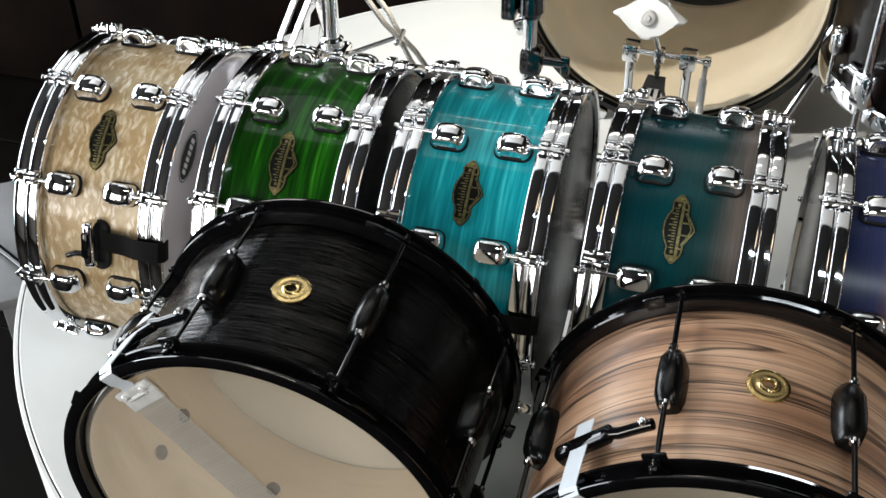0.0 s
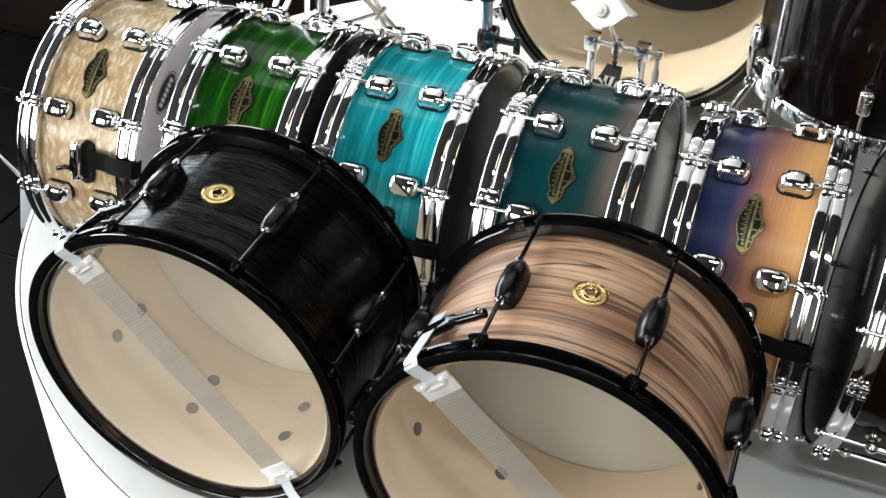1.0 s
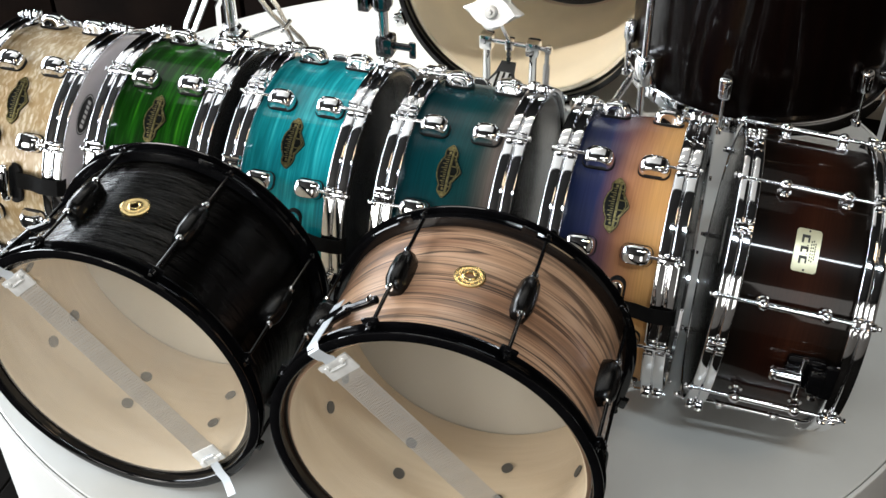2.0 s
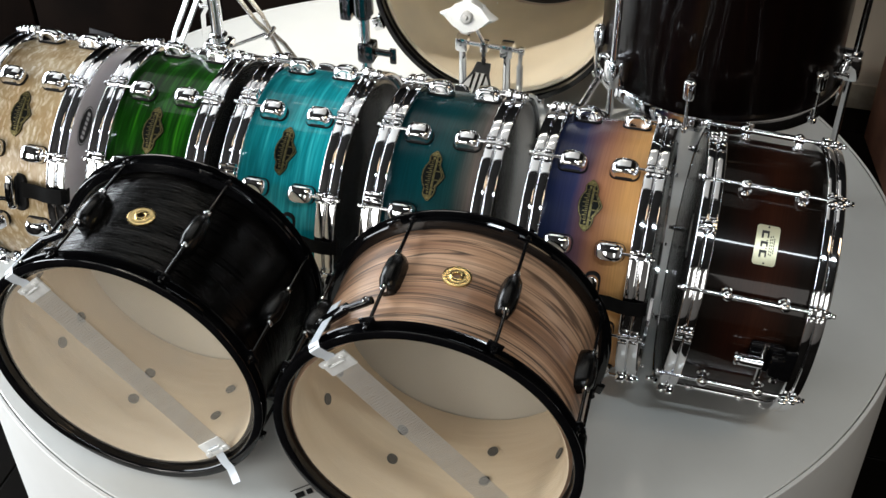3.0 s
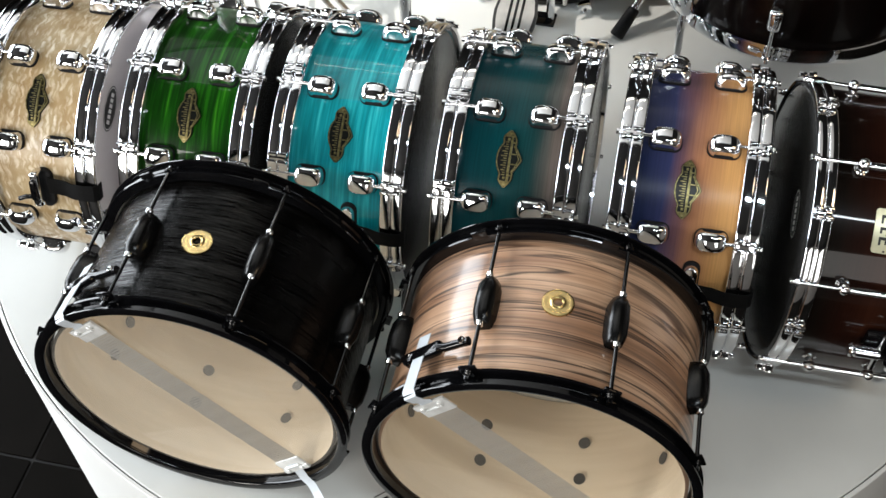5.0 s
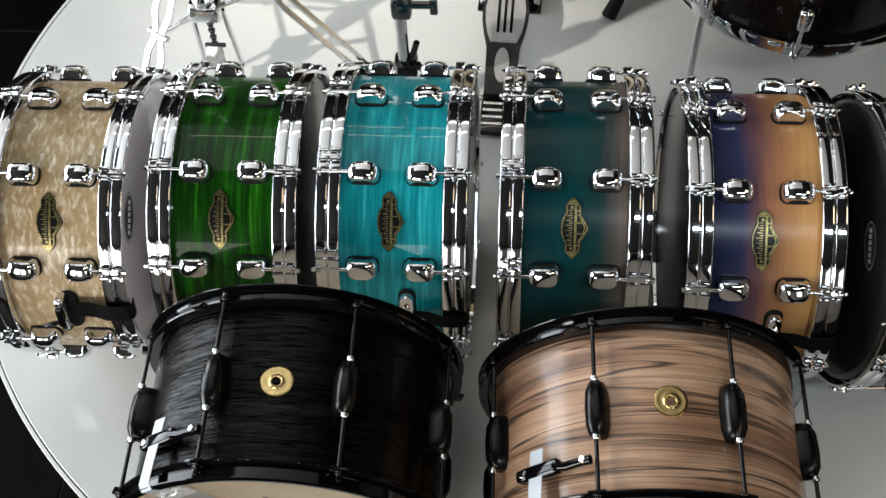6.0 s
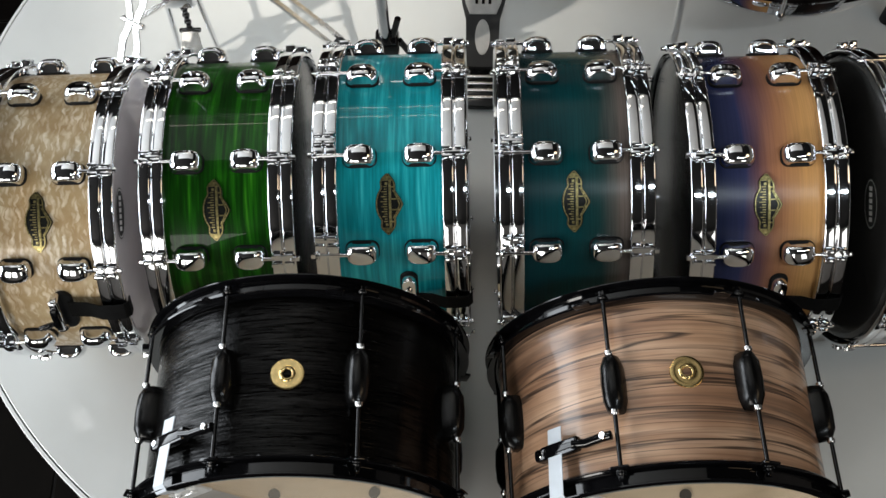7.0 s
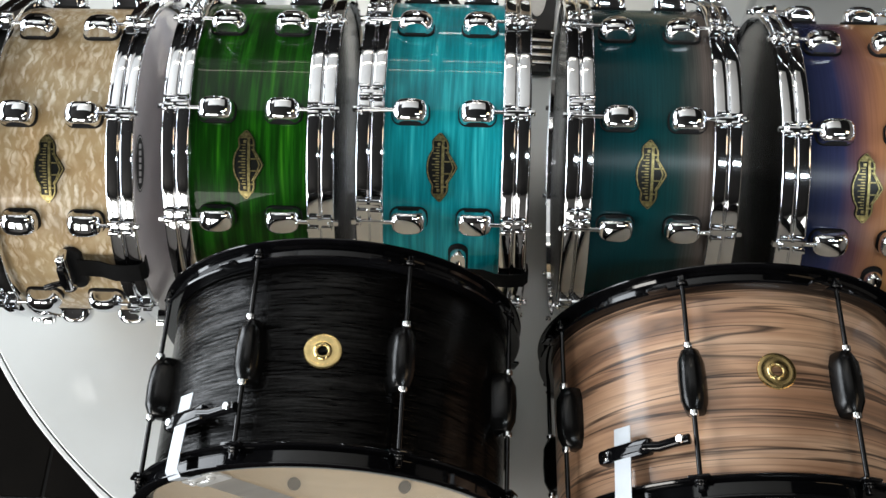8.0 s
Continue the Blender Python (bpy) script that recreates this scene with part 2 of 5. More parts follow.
def zebra_material():
    """Pink-tan veneer with long thin dark lines and brown bands that run round the shell."""
    m, nt, b = material("zebrano_veneer")

    def lines(axial, tangential, level, width, distortion):
        vec, _ = around(nt, axial, tangential)
        f = noise_tex(nt, vec, 1.0, 3, 0.5, distortion)
        d = math_node(nt, "ABSOLUTE", math_node(nt, "SUBTRACT", f, level))
        return math_node(nt, "SUBTRACT", 1.0, math_node(nt, "MINIMUM", math_node(nt, "DIVIDE", d, width), 1.0))
    vec, _ = around(nt, 26, 1.9)
    broad = noise_tex(nt, vec, 1.0, 4, 0.55, 0.5)
    vec2, _ = around(nt, 420, 9)
    fine = noise_tex(nt, vec2, 1.0, 4, 0.6)
    vec3, _ = around(nt, 9, 7)
    cloud = noise_tex(nt, vec3, 1.0, 3)
    col = ramp(nt, broad, [(0.3, (0.2, 0.11, 0.065)), (0.4, (0.46, 0.255, 0.15)), (0.5, (0.62, 0.375, 0.23)), (0.62, (0.76, 0.5, 0.33)), (0.74, (0.48, 0.265, 0.15))])
    col = mix_col(nt, "MULTIPLY", 0.3, col, ramp(nt, fine, [(0.3, (0.45, 0.38, 0.33)), (0.6, (1, 1, 1))]))
    col = mix_col(nt, "MULTIPLY", 0.6, col, ramp(nt, cloud, [(0.35, (0.5, 0.45, 0.42)), (0.6, (1, 1, 1))]))
    strong = math_node(nt, "MULTIPLY", math_node(nt, "POWER", lines(34, 0.9, 0.45, 0.016, 0.5), 0.6), 0.93)
    second = math_node(nt, "MULTIPLY", math_node(nt, "POWER", lines(30, 0.8, 0.57, 0.014, 0.6), 0.6), 0.85)
    weak = math_node(nt, "MULTIPLY", lines(75, 1.5, 0.52, 0.035, 0.4), 0.42)
    smudge = math_node(nt, "MULTIPLY", math_node(nt, "MULTIPLY", lines(24, 2.2, 0.38, 0.06, 1.2), fine), 1.0)
    for amount, dark in ((weak, (0.12, 0.055, 0.03)), (smudge, (0.04, 0.03, 0.026)), (second, (0.05, 0.025, 0.016)), (strong, (0.022, 0.012, 0.009))):
        col = mix_col(nt, "MIX", amount, col, dark)
    nt.links.new(col, b.inputs["Base Color"])
    setv(b, Roughness=0.35, Coat_Weight=0.42, Coat_Roughness=0.12)
    bump(nt, b, fine, 0.04, 0.0004)
    return m


def oak_material():
    m, nt, b = material("black_oak_veneer")
    vec, x = around(nt, 430, 26)
    g = noise_tex(nt, vec, 1.0, 4, 0.6, 0.4)
    vec2, _ = around(nt, 60, 3)
    h = noise_tex(nt, vec2, 1.0, 4, 0.6, 1.0)
    s = math_node(nt, "ADD", math_node(nt, "MULTIPLY", g, 0.6), math_node(nt, "MULTIPLY", h, 0.4))
    nt.links.new(ramp(nt, s, [(0.35, (0.001, 0.001, 0.001)), (0.6, (0.002, 0.0018, 0.0016)), (0.78, (0.009, 0.007, 0.006))]), b.inputs["Base Color"])
    setv(b, Roughness=0.15)
    # open pores are dull, the ridges between them shine
    nt.links.new(ramp(nt, s, [(0.42, (0.02, 0.02, 0.02)), (0.62, (0.24, 0.24, 0.24))]), b.inputs["Specular IOR Level"])
    bump(nt, b, s, 0.75, 0.0014)
    return m


def maple_material():
    m, nt, b = material("maple_inside")
    vec, x = around(nt, 90, 4)
    g = noise_tex(nt, vec, 1.0, 4, 0.6, 0.4)
    nt.links.new(ramp(nt, g, [(0.3, (0.78, 0.64, 0.46)), (0.7, (0.85, 0.715, 0.54))]), b.inputs["Base Color"])
    setv(b, Roughness=0.45)
    return m


PEARL = pearl_material()
GREEN = streak_material("green_lacquer", [(0.34, (0.002, 0.008, 0.001)), (0.5, (0.004, 0.045, 0.002)), (0.61, (0.012, 0.11, 0.004)), (0.73, (0.06, 0.25, 0.015))], 0.35, 0.33, 0.3)
TURQUOISE = streak_material("turquoise_lacquer", [(0.3, (0.004, 0.14, 0.165)), (0.5, (0.006, 0.29, 0.335)), (0.64, (0.03, 0.48, 0.53)), (0.76, (0.18, 0.68, 0.72))], 0.45, 0.55, 0.3)
TEAL = burst_material("teal_burst_stain", [(0.1, (0.001, 0.038, 0.048)), (0.5, (0.001, 0.052, 0.06)), (0.72, (0.01, 0.045, 0.046)), (0.94, (0.13, 0.105, 0.09))], 0.066, 0.25, 0.0, 0.5)
SUNSET = burst_material("blue_to_orange_stain", [(0.02, (0.01, 0.018, 0.06)), (0.28, (0.034, 0.042, 0.12)), (0.44, (0.17, 0.085, 0.1)), (0.6, (0.42, 0.19, 0.1)), (0.84, (0.64, 0.34, 0.125))], 0.066, 0.25, 0.0, 0.3)
ZEBRA = zebra_material()
OAK = oak_material()
MAPLE = maple_material()
DARK_BURST = burst_material("dark_brown_burst", [(0.08, (0.006, 0.004, 0.003)), (0.35, (0.016, 0.005, 0.003)), (0.55, (0.03, 0.0095, 0.005)), (0.92, (0.006, 0.004, 0.003))], 0.066, 0.3, 0.45, 0.5)
TOM_MAT = streak_material("dark_brown_lacquer", [(0.3, (0.001, 0.0006, 0.0005)), (0.6, (0.003, 0.001, 0.0007)), (0.8, (0.01, 0.003, 0.002))], 0.4, 0.3, 0.3)


# ---- mesh helpers ----
def mesh_of(name, bm, mats, smooth=True):
    me = bpy.data.meshes.new(name)
    bmesh.ops.recalc_face_normals(bm, faces=bm.faces)
    bm.to_mesh(me)
    bm.free()
    for m in mats if isinstance(mats, (list, tuple)) else [mats]:
        me.materials.append(m)
    if smooth:
        me.polygons.foreach_set("use_smooth", [True] * len(me.polygons))
        me.set_sharp_from_angle(angle=radians(38))
    return me


def part(name, bm, mats, parent, label=""):
    me = bm if isinstance(bm, bpy.types.Mesh) else mesh_of(name, bm, mats)
    ob = new(name, me)
    ob.parent = parent
    if label:
        tagged(ob, label)
    return ob


def thing(name, m, label, category, group=""):
    ob = new(name)
    ob.empty_display_size = 0.05
    ob.matrix_basis = m
    return tagged(ob, label, category, group)


def lathe(bm, profile, n=96, closed=True, axis="x", mat=0):
    """Turn a profile of (along the axis, radius) round the axis."""
    rings = []
    for k in range(n):
        a = 2 * math.pi * k / n
        c, s = math.cos(a), math.sin(a)
        rings.append([bm.verts.new((p, -r * s, r * c) if axis == "x" else (r * c, r * s, p)) for p, r in profile])
    m = len(profile)
    for k in range(n):
        p, q = rings[k], rings[(k + 1) % n]
        for i in range(m if closed else m - 1):
            j = (i + 1) % m
            bm.faces.new((p[i], p[j], q[j], q[i])).material_index = mat
    return rings


def disc(bm, at, r, n=96, mat=0, axis="x"):
    vs = []
    for k in range(n):
        a = 2 * math.pi * k / n
        c, s = r * math.cos(a), r * math.sin(a)
        vs.append(bm.verts.new((at, -s, c) if axis == "x" else (c, s, at)))
    bm.faces.new(vs).material_index = mat


def box(bm, size, at=(0, 0, 0), bevel=0.0, turn=None, seg=2, mat=0):
    t = bmesh.new()
    bmesh.ops.create_cube(t, size=1)
    bmesh.ops.scale(t, vec=size, verts=t.verts)
    if bevel:
        bmesh.ops.bevel(t, geom=t.edges, offset=bevel, segments=seg, affect="EDGES", profile=0.5)
    merge(bm, t, Matrix.Translation(at) @ (turn.to_4x4() if turn else Matrix()), mat)


def merge(bm, t, m=None, mat=None):
    if m is not None:
        bmesh.ops.transform(t, matrix=m, verts=t.verts)
    ids = {v: bm.verts.new(v.co) for v in t.verts}
    for f in t.faces:
        g = bm.faces.new([ids[v] for v in f.verts])
        g.material_index = f.material_index if mat is None else mat
    t.free()


def rod(bm, a, b, r, n=12, r2=None, mat=0):
    """A round bar from a to b with chamfered ends."""
    a, b = Vector(a), Vector(b)
    d = b - a
    q = d.to_track_quat("X", "Z").to_matrix().to_4x4()
    r2 = r if r2 is None else r2
    t, e, ln = bmesh.new(), min(r, r2) * 0.25, d.length
    rings = lathe(t, [(0, r - e), (e, r), (ln - e, r2), (ln, r2 - e)], n, False)
    t.faces.new([k[0] for k in rings])
    t.faces.new([k[-1] for k in rings])
    merge(bm, t, Matrix.Translation(a) @ q, mat)


def tube_path(bm, pts, r, n=10, mat=0):
    """A bar bent through the points."""
    pts = [Vector(p) for p in pts]
    rings = []
    for i, p in enumerate(pts):
        d = (pts[min(i + 1, len(pts) - 1)] - pts[max(i - 1, 0)]).normalized()
        u = d.cross(Vector((0, 0, 1)) if abs(d.z) < 0.9 else Vector((0, 1, 0))).normalized()
        v = d.cross(u)
        rings.append([bm.verts.new(p + r * (math.cos(2 * math.pi * k / n) * u + math.sin(2 * math.pi * k / n) * v)) for k in range(n)])
    for p, q in zip(rings, rings[1:]):
        for k in range(n):
            bm.faces.new((p[k], p[(k + 1) % n], q[(k + 1) % n], q[k])).material_index = mat
    bm.faces.new(rings[0]).material_index = mat
    bm.faces.new(rings[-1]).material_index = mat


def strip(bm, pts, normals, width, thick, side, mat=0):
    """A flat band along the points; side is its width's direction."""
    rows = []
    side = Vector(side).normalized() * width / 2
    for p, nrm in zip(pts, normals):
        p, h = Vector(p), Vector(nrm).normalized() * thick
        rows.append([bm.verts.new(c) for c in (p - side, p + side, p + side + h, p - side + h)])
    for a, b in zip(rows, rows[1:]):
        for k in range(4):
            bm.faces.new((a[k], a[(k + 1) % 4], b[(k + 1) % 4], b[k])).material_index = mat
    bm.faces.new(rows[0]).material_index = mat
    bm.faces.new(rows[-1]).material_index = mat


def radial(x, ang, r):
    """A point of a drum: along its axis, degrees from the top towards -y, and radius."""
    return Vector((x, -r * math.sin(radians(ang)), r * math.cos(radians(ang))))


def turned(ang):
    return Matrix.Rotation(radians(ang), 4, "X")


R_SHELL = 0.178
HALF = 0.0825


# ---- drum parts ----
def shell_mesh(mats, half=HALF, r=R_SHELL):
    bm = bmesh.new()
    prof = [(-half, r - 0.004), (-half + 0.003, r), (half - 0.003, r), (half, r - 0.004), (half - 0.004, r - 0.007), (-half + 0.004, r - 0.007)]
    rings = lathe(bm, prof, 128)
    for f in bm.faces:
        c = f.calc_center_median()
        if math.hypot(c.y, c.z) < r - 0.0055:
            f.material_index = 1
    return mesh_of("shell", bm, mats)


def cast_hoop_mesh(mat, lugs, first, ears=True):
    """Die-cast hoop for the +x end: a stepped ring with an ear at every tension rod; x = 0 is its edge on the shell."""
    bm = bmesh.new()
    prof = [(0, 0.1795), (0, 0.1872)]
    # two nearly flat bands with rounded shoulders and a groove between them
    for lo, hi, crest in ((0.0003, 0.0144, 0.1908), (0.0154, 0.0297, 0.1902)):
        edge = [(0.0, 0.0026), (0.0004, 0.0014), (0.001, 0.0007), (0.0018, 0.0004), (0.0026, 0.00027), (0.0045, 0.0001)]
        prof += [(lo + d, crest - h) for d, h in edge] + [((lo + hi) / 2, crest)] + [(hi - d, crest - h) for d, h in reversed(edge)]
    prof += [(0.030, 0.1862), (0.0285, 0.1838), (0.0155, 0.1828), (0.0145, 0.1795)]
    lathe(bm, prof, 128)
    for k in range(lugs if ears else 0):
        a = first + 360 / lugs * k
        for off in (-0.0055, 0.0055):
            t = bmesh.new()
            box(t, (0.0125, 0.0055, 0.0125), (0.0075, off, 0.1925), 0.0016)
            merge(bm, t, turned(a))
            t = bmesh.new()
            box(t, (0.0115, 0.005, 0.0105), (0.0218, off * 0.9, 0.1915), 0.0016)
            merge(bm, t, turned(a))
        t = bmesh.new()
        box(t, (0.022, 0.0105, 0.009), (0.0145, 0, 0.190), 0.0012)
        merge(bm, t, turned(a))
    return mesh_of("hoop", bm, mat)


def flanged_hoop_mesh(mat, lugs, first):
    """Stamped triple-flange hoop for the +x end."""
    bm = bmesh.new()
    lathe(bm, [(0, 0.1795), (-0.0005, 0.184), (0, 0.1925), (0.0015, 0.1935), (0.003, 0.1925), (0.0032, 0.187), (0.0045, 0.1845), (0.0155, 0.1842), (0.0177, 0.186),
               (0.0183, 0.1925), (0.0193, 0.1945), (0.0206, 0.1945), (0.0213, 0.193), (0.0213, 0.184), (0.0203, 0.1825), (0.0175, 0.1815), (0.006, 0.1808), (0.004, 0.1795)], 128)
    for k in range(lugs):
        a = first + 360 / lugs * k
        t = bmesh.new()
        box(t, (0.0035, 0.02, 0.014), (0.0015, 0, 0.193), 0.0015)
        merge(bm, t, turned(a))
    return mesh_of("hoop", bm, mat)


def head_mesh(mat, r=0.1805):
    bm = bmesh.new()
    rings = lathe(bm, [(0.0, r), (0.003, r - 0.003), (0.004, r - 0.009)], 96, False)
    bm.faces.new([k[-1] for k in rings])
    return mesh_of("head", bm, mat)


def bridge_lug_mesh():
    """Chrome lug: a loaf with a D-shaped outline, rounded shoulders and a shallow flat panel in both flanks."""
    bm = bmesh.new()
    side = [(-0.0188, 0.0), (-0.0195, 0.005), (-0.0188, 0.0098), (-0.0162, 0.0147), (-0.0118, 0.018), (-0.006, 0.0194), (0.0, 0.0196), (0.006, 0.0194), (0.0118, 0.018), (0.0162, 0.0147), (0.0188, 0.0098), (0.0195, 0.005), (0.0188, 0.0)]
    half = [(0.0113, 0.50, 0.62), (0.0115, 0.55, 0.66), (0.0121, 0.6, 0.70), (0.0121, 0.64, 0.735), (0.0117, 0.72, 0.79), (0.0107, 0.815, 0.86), (0.0088, 0.905, 0.925), (0.006, 0.968, 0.972), (0.0025, 0.996, 0.996), (0.0, 1.0, 1.0)]
    sections = [(-y, sx, sh) for y, sx, sh in half] + [(y, sx, sh) for y, sx, sh in reversed(half[:-1])]
    rows = [[bm.verts.new((x * sx, y, h * sh)) for x, h in side] for y, sx, sh in sections]
    for a, b in zip(rows, rows[1:]):
        for i in range(len(side)):
            j = (i + 1) % len(side)
            bm.faces.new((a[i], a[j], b[j], b[i]))
    for e in (rows[0], rows[-1]):
        bm.faces.new(e)
    return mesh_of("lug_body", bm, CHROME)


def gasket_mesh(lx=0.0405, ly=0.0258):
    bm = bmesh.new()
    box(bm, (lx, ly, 0.0032), (0, 0, -0.0004))
    corners = [e for e in bm.edges if abs(e.verts[0].co.z - e.verts[1].co.z) > 0.001]
    bmesh.ops.bevel(bm, geom=corners, offset=0.0095, segments=5, affect="EDGES", profile=0.5)
    return mesh_of("gasket", bm, BLACK_RUBBER)


def tension_rod_mesh(length, mat, r=0.0028):
    """A rod along x from 0 to length with a washer and a square key head at its end."""
    bm = bmesh.new()
    rod(bm, (0, 0, 0), (length, 0, 0), r)
    rod(bm, (length, 0, 0), (length + 0.002, 0, 0), 0.006, 16)
    rod(bm, (length + 0.002, 0, 0), (length + 0.005, 0, 0), 0.0052, 16)
    box(bm, (0.006, 0.0056, 0.0056), (length + 0.0075, 0, 0), 0.0008)
    return mesh_of("tension_rod", bm, mat)


def band(bm, half_width, lo, hi, base, top, r, n=20, mat=0, centre=None):
    """A raised strip bent to the shell: half widths as a function of the distance along the circumference."""
    rows = []
    for k in range(n + 1):
        u = lo + (hi - lo) * k / n
        a, b = half_width(u)
        ang = u / r
        rows.append([bm.verts.new((x, -(r + h) * math.sin(ang), (r + h) * math.cos(ang))) for x, h in ((a, base), (b, base), (b, top), (a, top))])
    for p, q in zip(rows, rows[1:]):
        for k in range(4):
            bm.faces.new((p[k], p[(k + 1) % 4], q[(k + 1) % 4], q[k])).material_index = mat
    bm.faces.new(rows[0]).material_index = mat
    bm.faces.new(rows[-1]).material_index = mat


def knot_curve(knots, t):
    for (a, p), (b, q) in zip(knots, knots[1:]):
        if t <= b + 1e-6:
            return p + (q - p) * (t - a) / (b - a)
    return knots[-1][1]


BADGE_LEN = 0.0355
BOWED = [(0, -0.0172), (0.16, -0.0168), (0.34, -0.015), (0.5, -0.0118), (0.57, -0.011), (0.62, -0.0116), (0.75, -0.0118), (0.86, -0.0098), (0.95, -0.0064), (1.0, -0.0046)]
POINTED = [(0, 0.0156), (0.05, 0.015), (0.24, 0.0112), (0.4, 0.0074), (0.47, 0.0062), (0.55, 0.0066), (0.68, 0.0064), (0.8, 0.0046), (0.92, 0.0014), (1.0, -0.0012)]


def badge_sides(u):
    """The badge's two edges: one side bowed, the other drawn out to a point, both narrowing towards the ends."""
    t = abs(u) / BADGE_LEN
    return knot_curve(BOWED, t), knot_curve(POINTED, t)


def badge_meshes():
    """Bowed and pointed badge, bent to the shell and centred at the top: dark field, brass rim with a spine and plain bars for its lettering."""
    bm = bmesh.new()
    n = BADGE_LEN
    band(bm, badge_sides, -n, n, -0.002, 0.0018, R_SHELL, 40)
    field = mesh_of("badge_field", bm, BADGE_FIELD)
    bm = bmesh.new()
    band(bm, lambda u: (badge_sides(u)[0] + 0.0006, badge_sides(u)[0] + 0.0019), -n, n, -0.001, 0.003, R_SHELL, 40)
    band(bm, lambda u: (badge_sides(u)[1] - 0.0021, badge_sides(u)[1] - 0.0007), -n, n, -0.001, 0.0032, R_SHELL, 40)
    band(bm, lambda u: (-0.0014, 0.0014), -0.0285, 0.0285, 0, 0.0036, R_SHELL, 24)
    # inner rib of the pointed half and its two rays
    inner = 0.0165
    band(bm, lambda u: (max(0.0012, badge_sides(u)[1] * 0.74 - 0.0012 - 0.12 * max(0, abs(u) - 0.01)), max(0.0024, badge_sides(u)[1] * 0.74 - 0.12 * max(0, abs(u) - 0.01))), -inner, inner, 0, 0.0031, R_SHELL, 24)
    for s in (-1, 1):
        for lo in (0.0055, 0.0195):
            band(bm, lambda u, lo=lo: (0.001, max(0.0018, badge_sides(u)[1] - 0.001)), *sorted((s * lo, s * (lo + 0.0014))), 0, 0.0029, R_SHELL, 2)
        # solid tips
        band(bm, lambda u: (badge_sides(u)[0] + 0.0012, badge_sides(u)[1] - 0.0012), *sorted((s * 0.0275, s * 0.0335)), 0, 0.0027, R_SHELL, 4)
        band(bm, lambda u: (-0.0058, -0.0028), *sorted((s * 0.0225, s * 0.0255)), 0, 0.003, R_SHELL, 2)
    # lettering as thin bars of uneven reach
    for k, reach in enumerate((0.0075, 0.006, 0.0092, 0.0066, 0.0098, 0.007, 0.0105, 0.0072, 0.0098, 0.0066, 0.0094, 0.0062, 0.0086, 0.006, 0.0072)):
        c = -0.0205 + 0.0029 * k
        band(bm, lambda u, reach=reach: (-reach - 0.0008, -0.0036), c - 0.0007, c + 0.0005, 0, 0.0024, R_SHELL, 2)
    return field, mesh_of("badge_frame", bm, OLD_BRASS)


def grommet_mesh():
    """Brass vent ring at the top of a shell: a broad flat flange round a raised eyelet with a brown disc in its hole.
    """
    bm = bmesh.new()
    r = R_SHELL
    lathe(bm, [(r - 0.006, 0.0048), (r + 0.0026, 0.0049), (r + 0.0034, 0.0056), (r + 0.0036, 0.0066), (r + 0.003, 0.0078), (r + 0.0018, 0.0088), (r + 0.0015, 0.0104), (r + 0.0017, 0.0135), (r + 0.002, 0.0162), (r + 0.0014, 0.0178), (r - 0.002, 0.0182)], 48, True, "z")
    # disc in darkened maple tone, the shade inside the open hole put into its colour
    disc(bm, r - 0.0035, 0.005, 24, 1, "z")
    return mesh_of("vent_ring", bm, [BRASS, plain("dim_vent_disc", (0.3, 0.2, 0.12), 0.5, 0.0, 0.2, 90)])


LUG_BODY, GASKET = bridge_lug_mesh(), gasket_mesh()
BADGE_FIELD_ME, BADGE_FRAME_ME = badge_meshes()
ROD_ME = tension_rod_mesh(0.0345, CHROME, 0.0023)
HEAD_ME, HEAD_PALE_ME = head_mesh(HEAD_DARK), head_mesh(HEAD_LIGHT)
HOOP_X = 0.061


def head_mark_mesh():
    """A black oval on a head with a row of pale bars in place of its lettering, flat at x = 0, facing +x."""
    bm = bmesh.new()
    disc(bm, 0, 1, 40)
    bmesh.ops.scale(bm, vec=(1, 0.031, 0.017), verts=bm.verts)
    ring = bmesh.new()
    lathe(ring, [(0.0001, 0.9), (0.0001, 0.94)], 40, False, mat=1)
    merge(bm, ring, Matrix.Diagonal((1, 0.031, 0.017, 1)))
    for k in range(6):
        box(bm, (0.0003, 0.0052, 0.008), (0.0001, -0.0185 + 0.0074 * k, 0), mat=1)
    return mesh_of("printed_oval", bm, [INK, WHITE_PLASTIC])


HEAD_MARK_ME = head_mark_mesh()


def place(ob, x, ang, r, flip=False):
    m = Matrix.Translation(radial(x, ang, r)) @ turned(ang)
    if flip:
        m = m @ Matrix.Rotation(math.pi, 4, "Z")
    ob.matrix_basis = m
    return ob


